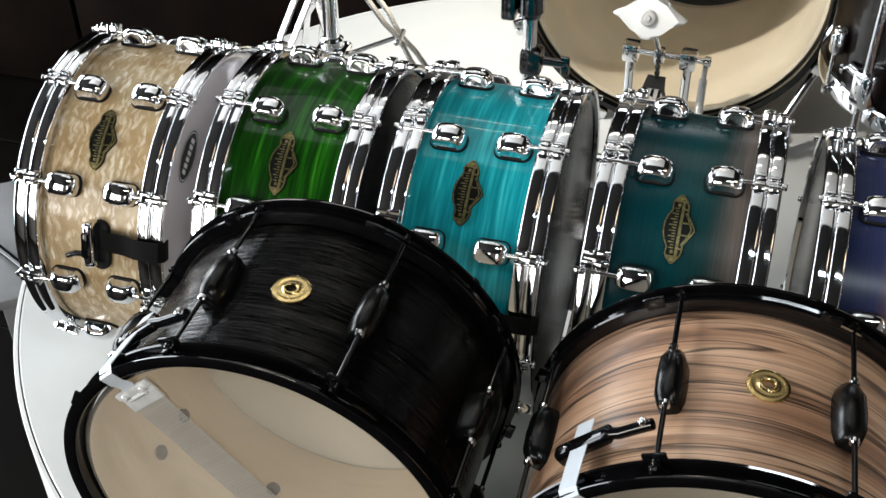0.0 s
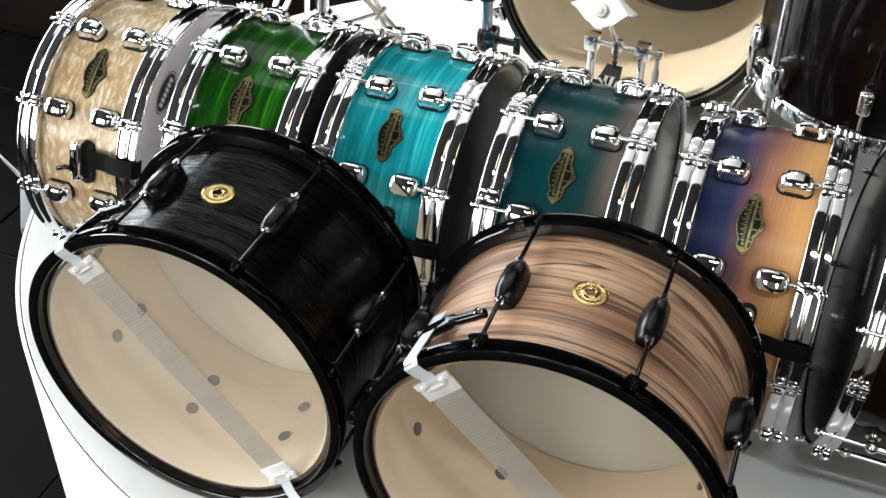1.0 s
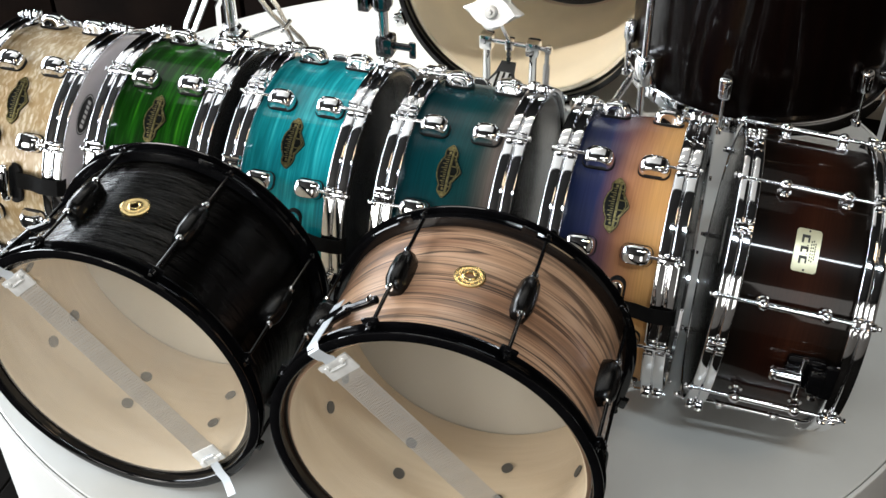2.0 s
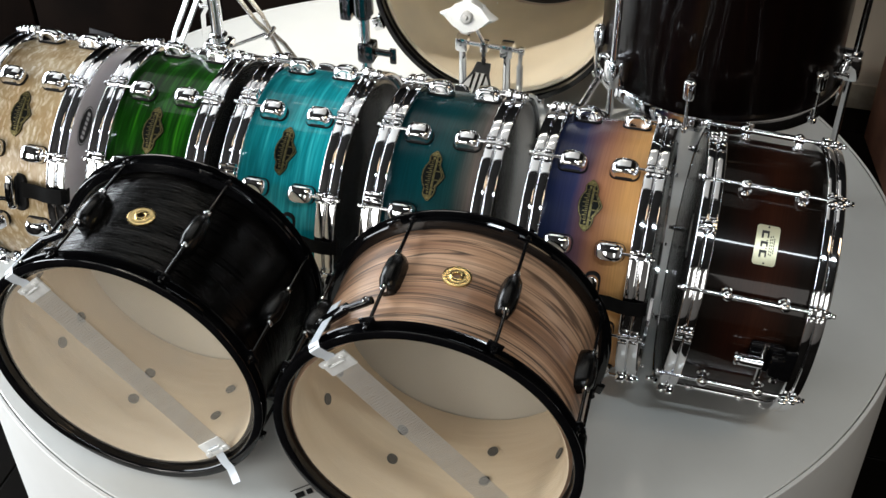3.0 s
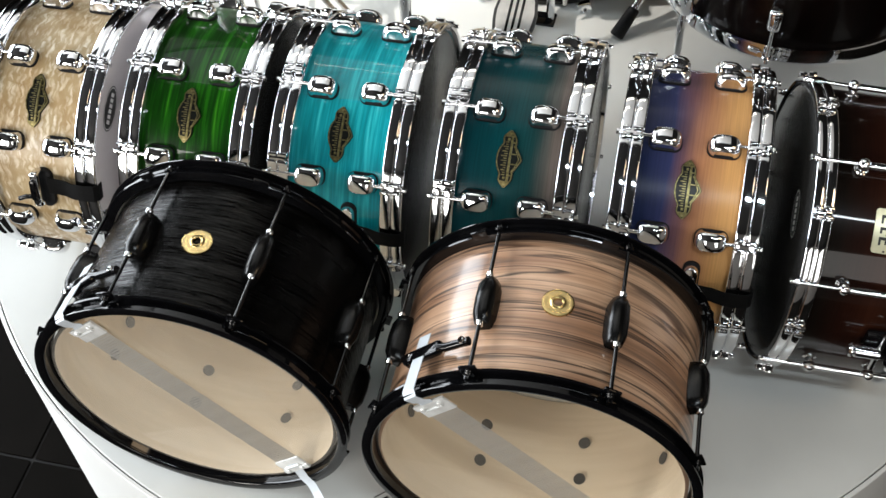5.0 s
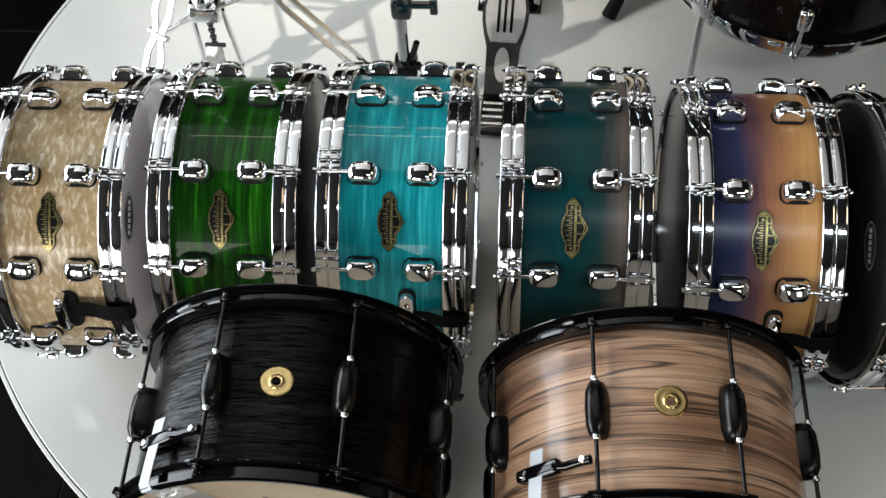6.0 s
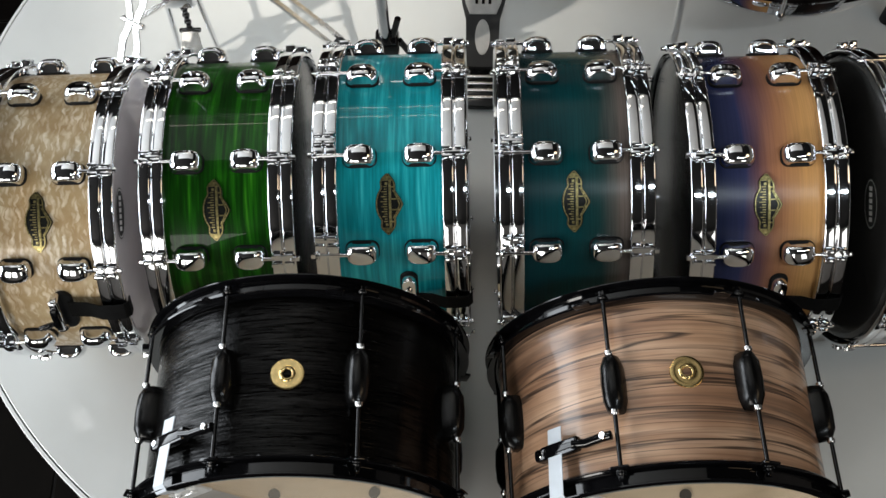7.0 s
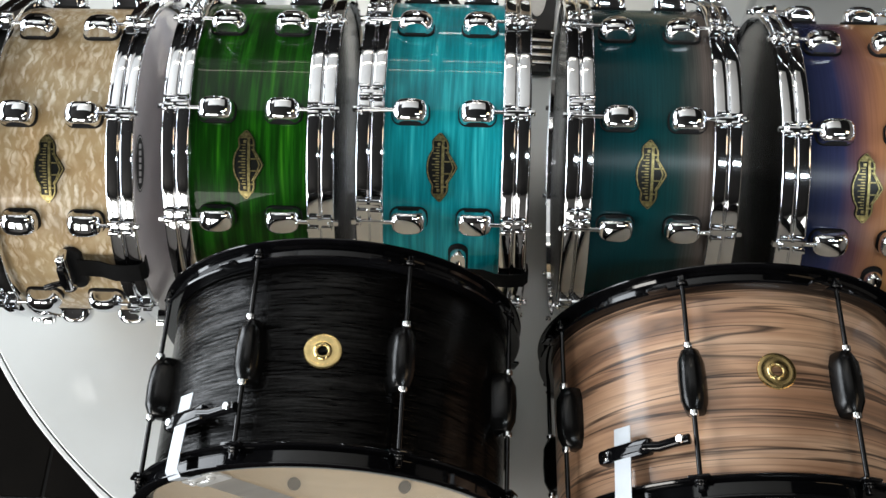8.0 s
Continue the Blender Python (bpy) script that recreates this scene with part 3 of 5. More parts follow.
def lug_drum(name, m, mat, first, label, pale_side=0, fitting=None):
    """A wood snare drum lying on its side: ten pairs of bridge lugs, die-cast chrome hoops; local x is its axis."""
    d = thing(name, m, label, "snare drum", "snare drums in a row")
    part("shell", shell_mesh([mat, MAPLE]), None, d)
    hoop = cast_hoop_mesh(CHROME, 10, first)
    for s in (1, -1):
        h = part("hoop", hoop, None, d, "chrome die-cast hoop")
        h.matrix_basis = (Matrix() if s > 0 else Matrix.Rotation(math.pi, 4, "Y") @ Matrix.Rotation(radians(2 * first), 4, "X")) @ Matrix.Translation((HOOP_X, 0, 0))
        hd = part("head", HEAD_PALE_ME if s == pale_side else HEAD_ME, None, d, "glossy grey drum head")
        hd.matrix_basis = (Matrix() if s > 0 else Matrix.Rotation(math.pi, 4, "Z")) @ Matrix.Translation((HALF - 0.001, 0, 0))
        for k in range(10):
            a = first + 36 * k
            lug = part("lug", LUG_BODY, None, d, "polished chrome lug")
            place(lug, s * 0.035, a, R_SHELL + 0.0015, s < 0)
            g = part("gasket", GASKET, None, lug, "black rubber gasket")
            r = part("tension_rod", ROD_ME, None, d, "chrome tension rod")
            place(r, s * 0.05, a, R_SHELL + 0.0125, s < 0)
        if pale_side > 0 and s > 0:
            mark = part("printed_oval", HEAD_MARK_ME, None, hd, "black printed oval with pale bars")
            mark.matrix_basis = Matrix.Translation(radial(0.0046, 34, 0.146)) @ turned(34)
    b = part("badge", BADGE_FIELD_ME, None, d, "diamond-shaped dark badge with aged brass frame")
    b.matrix_basis = turned(first + 18)
    part("badge_frame", BADGE_FRAME_ME, None, b, "aged brass frame")
    if fitting == "butt":
        butt_plate(d, first + 55)
    if fitting == "throw":
        throw_off(d, first + 55)
    return d


def strap_band(d, ang, wide=0.02):
    bm = bmesh.new()
    pts = [radial(x, ang, r) for x, r in ((0.02, 0.187), (0.045, 0.189), (0.06, 0.1945), (0.075, 0.195), (0.088, 0.1935), (0.093, 0.188), (0.092, 0.178))]
    nr = [radial(0, ang, 1)] * 4 + [radial(0.7, ang, 0.7), radial(1, ang, 0.2), radial(1, ang, 0)]
    strip(bm, pts, nr, wide, 0.0014, Vector((0, -math.cos(radians(ang)), -math.sin(radians(ang)))))
    part("snare_strap", bm, BLACK_STRAP, d, "black fabric snare strap")


def capsule(bm, half_len, r, lo, hi):
    """An upright block with round ends, long along y."""
    rows = []
    ends = [(1, k) for k in range(9)] + [(-1, k) for k in range(9)]
    for z, shrink in ((lo, 0.0), (hi - 0.0022, 0.0), (hi - 0.0007, 0.0007), (hi, 0.0024)):
        rows.append([bm.verts.new(((r - shrink) * math.cos(math.pi * k / 8 + (0 if s > 0 else math.pi)), s * half_len + (r - shrink) * math.sin(math.pi * k / 8 + (0 if s > 0 else math.pi)), z)) for s, k in ends])
    for a, b in zip(rows, rows[1:]):
        for i in range(len(ends)):
            j = (i + 1) % len(ends)
            bm.faces.new((a[i], a[j], b[j], b[i]))
    bm.faces.new(rows[0])
    bm.faces.new(rows[-1])


def butt_plate(d, ang):
    bm = bmesh.new()
    capsule(bm, 0.0185, 0.0085, 0.001, 0.0125)
    p = part("butt_plate", bm, CHROME, d, "chrome snare butt plate with round ends")
    place(p, 0.018, ang, R_SHELL + 0.001)
    bm = bmesh.new()
    capsule(bm, 0.0195, 0.0108, -0.002, 0.0022)
    part("gasket", bm, BLACK_RUBBER, p, "black rubber gasket")
    for y in (-0.014, 0.012):
        bm = bmesh.new()
        rod(bm, (0, y, 0.011), (0, y, 0.0175), 0.0045, 14)
        part("screw", bm, CHROME, p, "chrome clamp screw")
    strap_band(d, ang + 2)


def throw_off(d, ang):
    bm = bmesh.new()
    box(bm, (0.011, 0.05, 0.02), (0, 0.004, 0.011), 0.004, seg=3)
    rod(bm, (0, -0.024, 0.012), (0, -0.016, 0.012), 0.0075, 16)
    p = part("throw_off", bm, CHROME, d, "narrow chrome snare throw-off with black lever")
    place(p, 0.006, ang, R_SHELL + 0.001)
    bm = bmesh.new()
    tube_path(bm, [(-0.003, -0.008, 0.018), (-0.012, -0.006, 0.024), (-0.022, -0.0105, 0.024)], 0.0034)
    box(bm, (0.009, 0.03, 0.006), (0.0, 0.004, 0.0225), 0.0025)
    part("lever", bm, BLACK_METAL, p, "black lever")
    bm = bmesh.new()
    capsule(bm, 0.018, 0.0115, -0.002, 0.004)
    gasket = part("gasket", bm, BLACK_RUBBER, p, "black rubber gasket")
    gasket.location = (0.006, -0.002, 0)
    strap_band(d, ang - 2, 0.023)


# ---- the large structure ----
TX, TY, TR, FLOOR_Z = 0.1057, 0.2413, 0.8038, -0.6


def pierced_wall(bm, at, length, along_x, windows, low, high):
    """A wall 0.12 m thick with an opening for every window (centre, width) between the heights low and high."""
    lo, hi = at[2] - 1.65, at[2] + 1.65

    def block(a, b, z0, z1):
        mid, size = (a + b) / 2, b - a
        box(bm, (size, 0.12, z1 - z0) if along_x else (0.12, size, z1 - z0), (mid, at[1], (z0 + z1) / 2) if along_x else (at[0], mid, (z0 + z1) / 2))
    edge = (at[0] if along_x else at[1]) - length / 2
    end = edge + length
    for centre, wide in windows:
        block(edge, centre - wide / 2, lo, hi)
        block(centre - wide / 2, centre + wide / 2, lo, low)
        block(centre - wide / 2, centre + wide / 2, high, hi)
        edge = centre + wide / 2
    block(edge, end, lo, hi)


def room():
    specs = [("wall_north", 7.4, (0.2, 7.0, 1.0), True, WALL_LIGHT, [], 0, 0), ("wall_south", 7.4, (0.2, -4.0, 1.0), True, WALL_LIGHT, SOUTH_WINDOWS, 0.6, 2.3),
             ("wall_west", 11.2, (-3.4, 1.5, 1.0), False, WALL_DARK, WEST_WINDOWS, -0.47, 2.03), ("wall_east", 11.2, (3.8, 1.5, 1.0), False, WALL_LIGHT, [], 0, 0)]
    for name, length, at, along_x, mat, windows, low, high in specs:
        bm = bmesh.new()
        pierced_wall(bm, at, length, along_x, [w[:2] for w in windows], low, high)
        tagged(new(name, mesh_of(name, bm, mat)), "plain painted wall of a dim shop", "wall", kind="structure")
    bm = bmesh.new()
    box(bm, (7.4, 11.2, 0.1), (0.2, 1.5, CEIL + 0.05))
    tagged(new("ceiling", mesh_of("ceiling", bm, CEILING_MAT)), "dark grey shop ceiling", "ceiling", kind="structure")
    bm = bmesh.new()
    box(bm, (7.4, 11.2, 0.1), (0.2, 1.5, FLOOR_Z - 0.056))
    return tagged(new("floor", mesh_of("floor", bm, GROUT)), "brown glazed tile floor with dark joints", "floor", kind="structure")


def display_table():
    t = thing("display_table", Matrix.Translation((TX, TY, 0)), "round white display table with a thin glossy top", "table")
    bm = bmesh.new()
    rings = lathe(bm, [(-0.018, TR - 0.0075), (-0.0015, TR - 0.0075), (0, TR - 0.009)], 240, False, "z")
    bm.faces.new([k[-1] for k in rings])
    bm.faces.new([k[0] for k in rings])
    part("tabletop", bm, TABLE_WHITE, t, "glossy white laminate top")
    bm = bmesh.new()
    lathe(bm, [(FLOOR_Z, TR), (-0.002, TR), (-0.0008, TR - 0.001), (-0.0008, TR - 0.0055), (-0.02, TR - 0.006), (FLOOR_Z, TR - 0.02)], 240, True, "z")
    part("side", bm, SIDE_WHITE, t, "white curved side panel")
    # the top is slightly oval
    for ob in t.children:
        for v in ob.data.vertices:
            a = math.atan2(v.co.y, v.co.x)
            k = 1 - (-0.0155 * math.cos(2 * a) + 0.0044 * math.sin(2 * a)) / TR
            v.co.x, v.co.y = v.co.x * k, v.co.y * k
    return t


def table_print():
    d = thing("table_print", Matrix.Translation((0.115, -0.432, 0.0004)) @ Matrix.Rotation(radians(42), 4, "Z"), "small black printed mark on the white table", "printed mark")
    for x, y, lx, ly in ((0.0, 0.0, 0.012, 0.009), (0.014, 0.0, 0.008, 0.009), (0.02, 0.011, 0.06, 0.0012), (0.04, -0.004, 0.02, 0.0035)):
        bm = bmesh.new()
        box(bm, (lx, ly, 0.0006), (x, y, 0))
        part("bar", bm, INK, d)


floor = room()


def window_frame(name, centre, wide, high, along_x):
    """A plain frame of four bars round a lit pane, standing in front of the wall."""
    bm = bmesh.new()
    for u, v, a, b in ((0, high / 2 + 0.03, wide + 0.12, 0.06), (0, -high / 2 - 0.03, wide + 0.12, 0.06), (wide / 2 + 0.03, 0, 0.06, high), (-wide / 2 - 0.03, 0, 0.06, high)):
        box(bm, (a, 0.06, b) if along_x else (0.06, a, b), (u, 0, v) if along_x else (0, u, v), 0.004)
    ob = new(name, mesh_of(name, bm, FRAME_GREY))
    ob.location = centre
    tagged(ob, "plain grey frame of a tall shop window", "window", kind="structure")
    bm = bmesh.new()
    box(bm, (wide, 0.006, high) if along_x else (0.006, wide, high), (0, -0.09, 0) if along_x else (-0.09, 0, 0))
    part("pane", bm, FILM, ob, "clear glass pane").visible_shadow = False


for k, (y, wide, _) in enumerate(WEST_WINDOWS):
    window_frame("window_%d" % (k + 1), (-3.31, y, 0.78), wide, 2.5, False)
for k, (x, wide, _) in enumerate(SOUTH_WINDOWS):
    window_frame("window_%d" % (k + 4), (x, -3.91, 1.45), wide, 1.7, True)


def low_cabinet():
    d = thing("low_cabinet", Matrix.Translation((-1.4, 1.51, FLOOR_Z)), "dark brown wooden cabinet behind the table", "cabinet")
    bm = bmesh.new()
    box(bm, (3.6, 0.5, 0.95), (0, 0.02, 0.475), 0.006)
    part("body", bm, DARK_WOOD, d)
    for k in range(6):
        bm = bmesh.new()
        box(bm, (0.588, 0.02, 0.88), (-1.5 + 0.6 * k, -0.243, 0.48), 0.004)
        part("door", bm, DARK_WOOD, d)


def low_wall():
    bm = bmesh.new()
    box(bm, (2.9, 0.12, 0.95), (1.95, 1.79, FLOOR_Z + 0.475))
    tagged(new("wall_low", mesh_of("wall_low", bm, plain("beige_paint", (0.55, 0.48, 0.39), 0.6, 0.0, 0.08, 3))), "low beige painted wall", "wall", kind="structure")
    bm = bmesh.new()
    box(bm, (2.9, 0.014, 0.08), (1.95, 1.723, FLOOR_Z + 0.042), 0.003)
    tagged(new("baseboard", mesh_of("baseboard", bm, plain("skirting_tile", (0.3, 0.25, 0.19), 0.4))), "pale tile baseboard", "baseboard", kind="structure")


def sign_card():
    d = thing("sign_card", Matrix.Translation((-1.193, 1.252, -0.443)), "small grey card fixed to the dark cabinet", "card")
    bm = bmesh.new()
    box(bm, (0.075, 0.004, 0.085), (0, 0, 0), 0.001, Matrix.Rotation(radians(8), 3, "Y"))
    part("sheet", bm, plain("grey_card", (0.03, 0.03, 0.032), 0.4), d)


def carton():
    d = thing("cardboard_box", pose(1.156, 1.47, FLOOR_Z, 0, 0, 12), "reddish brown cardboard box on the floor by the low wall", "box")
    kraft = plain("red_brown_card", (0.2, 0.085, 0.05), 0.65, 0.0, 0.2, 20)
    bm = bmesh.new()
    box(bm, (0.34, 0.3, 0.26), (0, 0, 0.13), 0.003)
    part("body", bm, kraft, d)
    for y in (-0.076, 0.076):
        bm = bmesh.new()
        box(bm, (0.336, 0.146, 0.004), (0, y, 0.2625), 0.001)
        part("flap", bm, kraft, d)


def low_box():
    """A grey box on the floor close to the table, with a thin rod left lying on it."""
    d = thing("storage_box", pose(-0.885, 0.27, FLOOR_Z, 0, 0, 37.7), "dim grey box on the floor beside the round table", "box")
    grey = plain("dull_grey_card", (0.1, 0.1, 0.1), 0.5, 0.0, 0.15, 14)
    bm = bmesh.new()
    box(bm, (0.13, 0.33, 0.385), (0, 0, 0.1925), 0.004)
    part("body", bm, grey, d)
    bm = bmesh.new()
    box(bm, (0.138, 0.338, 0.02), (0, 0, 0.391), 0.004)
    part("lid", bm, grey, d)
    r = thing("metal_rod", Matrix.Translation((-0.92, 0.218, FLOOR_Z + 0.4085)), "thin black metal rod lying on the grey box", "rod")
    bm = bmesh.new()
    rod(bm, (-0.11, 0.054, 0), (0.1, -0.05, 0), 0.0065, 12)
    part("shaft", bm, BLACK_METAL, r)
    for s in (-1, 1):
        bm = bmesh.new()
        rod(bm, (s * 0.095, -s * 0.047, 0), (s * 0.104, -s * 0.0515, 0), 0.0072, 12)
        part("cap", bm, BLACK_RUBBER, r, "black end cap")


sign_card()
carton()
low_box()
low_cabinet()
low_wall()
table = display_table()
table_print()

# ---- the row of snare drums ----
AX_Z = 0.1925
lug_drum("snare_drum", pose(-0.4127, -0.019, AX_Z, 0, 0, 0.4), PEARL, 18.2, "cream pearl snare drum with chrome lugs lying on its side", 1, "throw")
# its left head, out of sight, is pale to bounce light onto the pearl drum's
lug_drum("snare_drum", pose(-0.2038, -0.0067, AX_Z, 0, 0, 0.35), GREEN, 18.4, "deep green lacquered snare drum lying on its side", -1)
lug_drum("snare_drum", pose(0, 0, AX_Z), TURQUOISE, 19.4, "turquoise streaked snare drum lying on its side", fitting="butt")
lug_drum("snare_drum", pose(0.218, -0.003, AX_Z), TEAL, 19.1, "satin teal burst snare drum lying on its side")
lug_drum("snare_drum", pose(0.4374, -0.017, AX_Z, 0, 0, 0.26), SUNSET, 18.0, "satin blue to orange burst snare drum on its side", fitting="butt")


# ---- dark burst snare with tube lugs ----
def tube_lug_mesh(mat):
    bm = bmesh.new()
    rod(bm, (-0.034, 0, 0.0125), (0.034, 0, 0.0125), 0.0042, 14)
    for s in (-1, 1):
        t = bmesh.new()
        bmesh.ops.create_uvsphere(t, u_segments=14, v_segments=9, radius=0.0078)
        merge(bm, t, Matrix.Translation((s * 0.0364, 0, 0.0125)))
        rod(bm, (s * 0.0364, 0, 0.0), (s * 0.0364, 0, 0.012), 0.0055, 14)
        rod(bm, (s * 0.0364, 0, -0.001), (s * 0.0364, 0, 0.002), 0.0085, 16)
    return mesh_of("tube_lug", bm, mat)


def burst_snare():
    d = thing("snare_drum", pose(0.6477, -0.0298, 0.2005, 0, 4.9, 3.8), "glossy dark brown burst snare drum with chrome tube lugs", "snare drum")
    part("shell", shell_mesh([DARK_BURST, MAPLE], 0.0865), None, d)
    first = 17.6
    hoop = cast_hoop_mesh(CHROME, 8, first)
    lug, rd = tube_lug_mesh(CHROME), tension_rod_mesh(0.0475, CHROME, 0.0025)
    for s in (1, -1):
        h = part("hoop", hoop, None, d, "chrome die-cast hoop")
        h.matrix_basis = (Matrix() if s > 0 else Matrix.Rotation(math.pi, 4, "Y") @ Matrix.Rotation(radians(2 * first), 4, "X")) @ Matrix.Translation((HOOP_X + 0.004, 0, 0)) @ Matrix.Diagonal((0.84, 1, 1, 1))
        hd = part("head", HEAD_ME, None, d, "glossy grey drum head")
        hd.matrix_basis = (Matrix() if s > 0 else Matrix.Rotation(math.pi, 4, "Z")) @ Matrix.Translation((HALF + 0.003, 0, 0))
        if s < 0:
            mark = part("printed_oval", HEAD_MARK_ME, None, hd, "black printed oval with pale bars")
            mark.matrix_basis = Matrix.Translation(radial(0.0046, -36, 0.108)) @ turned(-36)
        for k in range(8):
            r = part("tension_rod", rd, None, d, "thin chrome tension rod")
            place(r, s * 0.041, first + 45 * k, R_SHELL + 0.0125, s < 0)
    for k in range(8):
        place(part("tube_lug", lug, None, d, "chrome tube lug"), 0, first + 45 * k, R_SHELL)
    bm = bmesh.new()
    def plate_width(u):
        k = max(0.0, abs(u) - 0.022) / 0.0042
        w = 0.0145 - 0.0042 * (1 - math.sqrt(max(0.0, 1 - min(1, k) ** 2)))
        return (-w, w)
    band(bm, plate_width, -0.026, 0.026, -0.001, 0.0012, R_SHELL, 52)
    b = part("badge", bm, plain("cream_badge", (0.62, 0.6, 0.42), 0.3, 0.5, 0.1, 60), d, "cream metal name plate")
    b.matrix_basis = turned(first + 22.5)
    bm = bmesh.new()
    for lo, hi in ((-0.0185, -0.0085), (-0.0045, 0.003), (0.007, 0.0165)):
        band(bm, lambda u: (-0.0078, -0.0052), lo, hi, 0.001, 0.0016, R_SHELL, 3)
        band(bm, lambda u: (-0.0052, 0.0005), lo, lo + 0.0035, 0.001, 0.0016, R_SHELL, 2)
        band(bm, lambda u: (-0.0005, 0.0015), lo, hi - 0.001, 0.001, 0.0016, R_SHELL, 3)
    for lo, hi in ((-0.0065, -0.0055), (0.004, 0.005)):
        band(bm, lambda u: (-0.001, 0.001), lo, hi, 0.001, 0.0016, R_SHELL, 2)
    for x, ln in ((0.0042, 0.011), (0.0066, 0.012), (0.009, 0.009)):
        for k in range(7):
            c = -ln + 2 * ln * k / 6
            band(bm, lambda u, x=x: (x - 0.0007, x + 0.0007), c - 0.0011, c + 0.0011, 0.001, 0.0015, R_SHELL, 2)
    for c in (-0.0235, 0.0235):
        band(bm, lambda u: (-0.0011, 0.0011), c - 0.0011, c + 0.0011, 0.001, 0.0018, R_SHELL, 2)
    part("lettering", bm, INK, b, "dark lettering bars")
    bm = bmesh.new()
    rod(bm, (-0.024, 0, 0.02), (0.008, 0, 0.02), 0.0082, 20)
    rod(bm, (-0.03, 0, 0.02), (-0.024, 0, 0.02), 0.0092, 20)
    rod(bm, (0.006, -0.032, 0.018), (0.006, 0.03, 0.018), 0.0036, 12)
    p = part("throw_off", bm, CHROME, d, "chrome snare throw-off on a black base")
    place(p, 0.02, first + 69, R_SHELL)
    bm = bmesh.new()
    box(bm, (0.046, 0.044, 0.012), (0.01, 0, 0.007), 0.004)
    box(bm, (0.02, 0.034, 0.02), (0.024, 0.0, 0.018), 0.005)
    part("base", bm, BLACK_METAL, p, "black base")
    bm = bmesh.new()
    box(bm, (0.016, 0.05, 0.007), (0.038, 0.004, 0.022), 0.003)
    part("lever", bm, BLACK_METAL, p, "black lever")
    bm = bmesh.new()
    rod(bm, (0.026, -0.02, 0.02), (0.026, -0.028, 0.02), 0.0055, 14)
    part("knob", bm, CHROME, p, "chrome tension knob")
    return d


burst_snare()


# ---- the two deep snares with black hardware ----
HALF_DEEP = 0.1015


def bullet_lug_mesh():
    bm = bmesh.new()
    secs = [(-0.0315, 0.0065, 0.012), (-0.0295, 0.0085, 0.0165), (-0.019, 0.0116, 0.0212), (0.0, 0.0123, 0.0222), (0.019, 0.0116, 0.0212), (0.0295, 0.0085, 0.0165), (0.0315, 0.0065, 0.012)]
    rows = []
    for x, w, h in secs:
        rows.append([bm.verts.new((x, y * w, z * h)) for y, z in ((-1, 0), (-1, 0.55), (-0.72, 0.88), (-0.3, 1), (0.3, 1), (0.72, 0.88), (1, 0.55), (1, 0))])
    for a, b in zip(rows, rows[1:]):
        for i in range(8):
            j = (i + 1) % 8
            bm.faces.new((a[i], a[j], b[j], b[i]))
    bm.faces.new(rows[0])
    bm.faces.new(rows[-1])
    return mesh_of("lug", bm, BLACK_SATIN)


def ferrule_mesh():
    bm = bmesh.new()
    rod(bm, (0, 0, 0), (0.006, 0, 0), 0.0045, 12)
    return mesh_of("ferrule", bm, CHROME)


BULLET, FERRULE = bullet_lug_mesh(), ferrule_mesh()
DEEP_ROD = tension_rod_mesh(0.0655, BLACK_METAL, 0.0024)


def wire_mesh():
    """One coiled wire, drawn as a ribbed bar along z."""
    bm = bmesh.new()
    n, rows = 150, []
    for i in range(n + 1):
        r = 0.0006 if i % 2 else 0.0003
        z = -0.145 + 0.29 * i / n
        rows.append([bm.verts.new((0.0012 + r * math.cos(a), r * math.sin(a), z)) for a in (0, 1.26, 2.51, 3.77, 5.03)])
    for p, q in zip(rows, rows[1:]):
        for k in range(5):
            bm.faces.new((p[k], p[(k + 1) % 5], q[(k + 1) % 5], q[k]))
    return mesh_of("snare_wire", bm, STEEL)


def plate_mesh():
    bm = bmesh.new()
    box(bm, (0.003, 0.045, 0.024), (0.002, 0, 0.157), 0.001)
    box(bm, (0.003, 0.047, 0.008), (0.0035, 0, 0.165), 0.0012)
    for y in (-0.013, 0.013):
        rod(bm, (0.003, y, 0.163), (0.008, y, 0.163), 0.0032, 10)
    rod(bm, (0.005, -0.013, 0.158), (0.005, 0.013, 0.158), 0.0016, 8)
    return mesh_of("end_plate", bm, plain("end_plate_steel", (0.82, 0.82, 0.8), 0.3, 0.3))


WIRE_ME, PLATE_ME = wire_mesh(), plate_mesh()


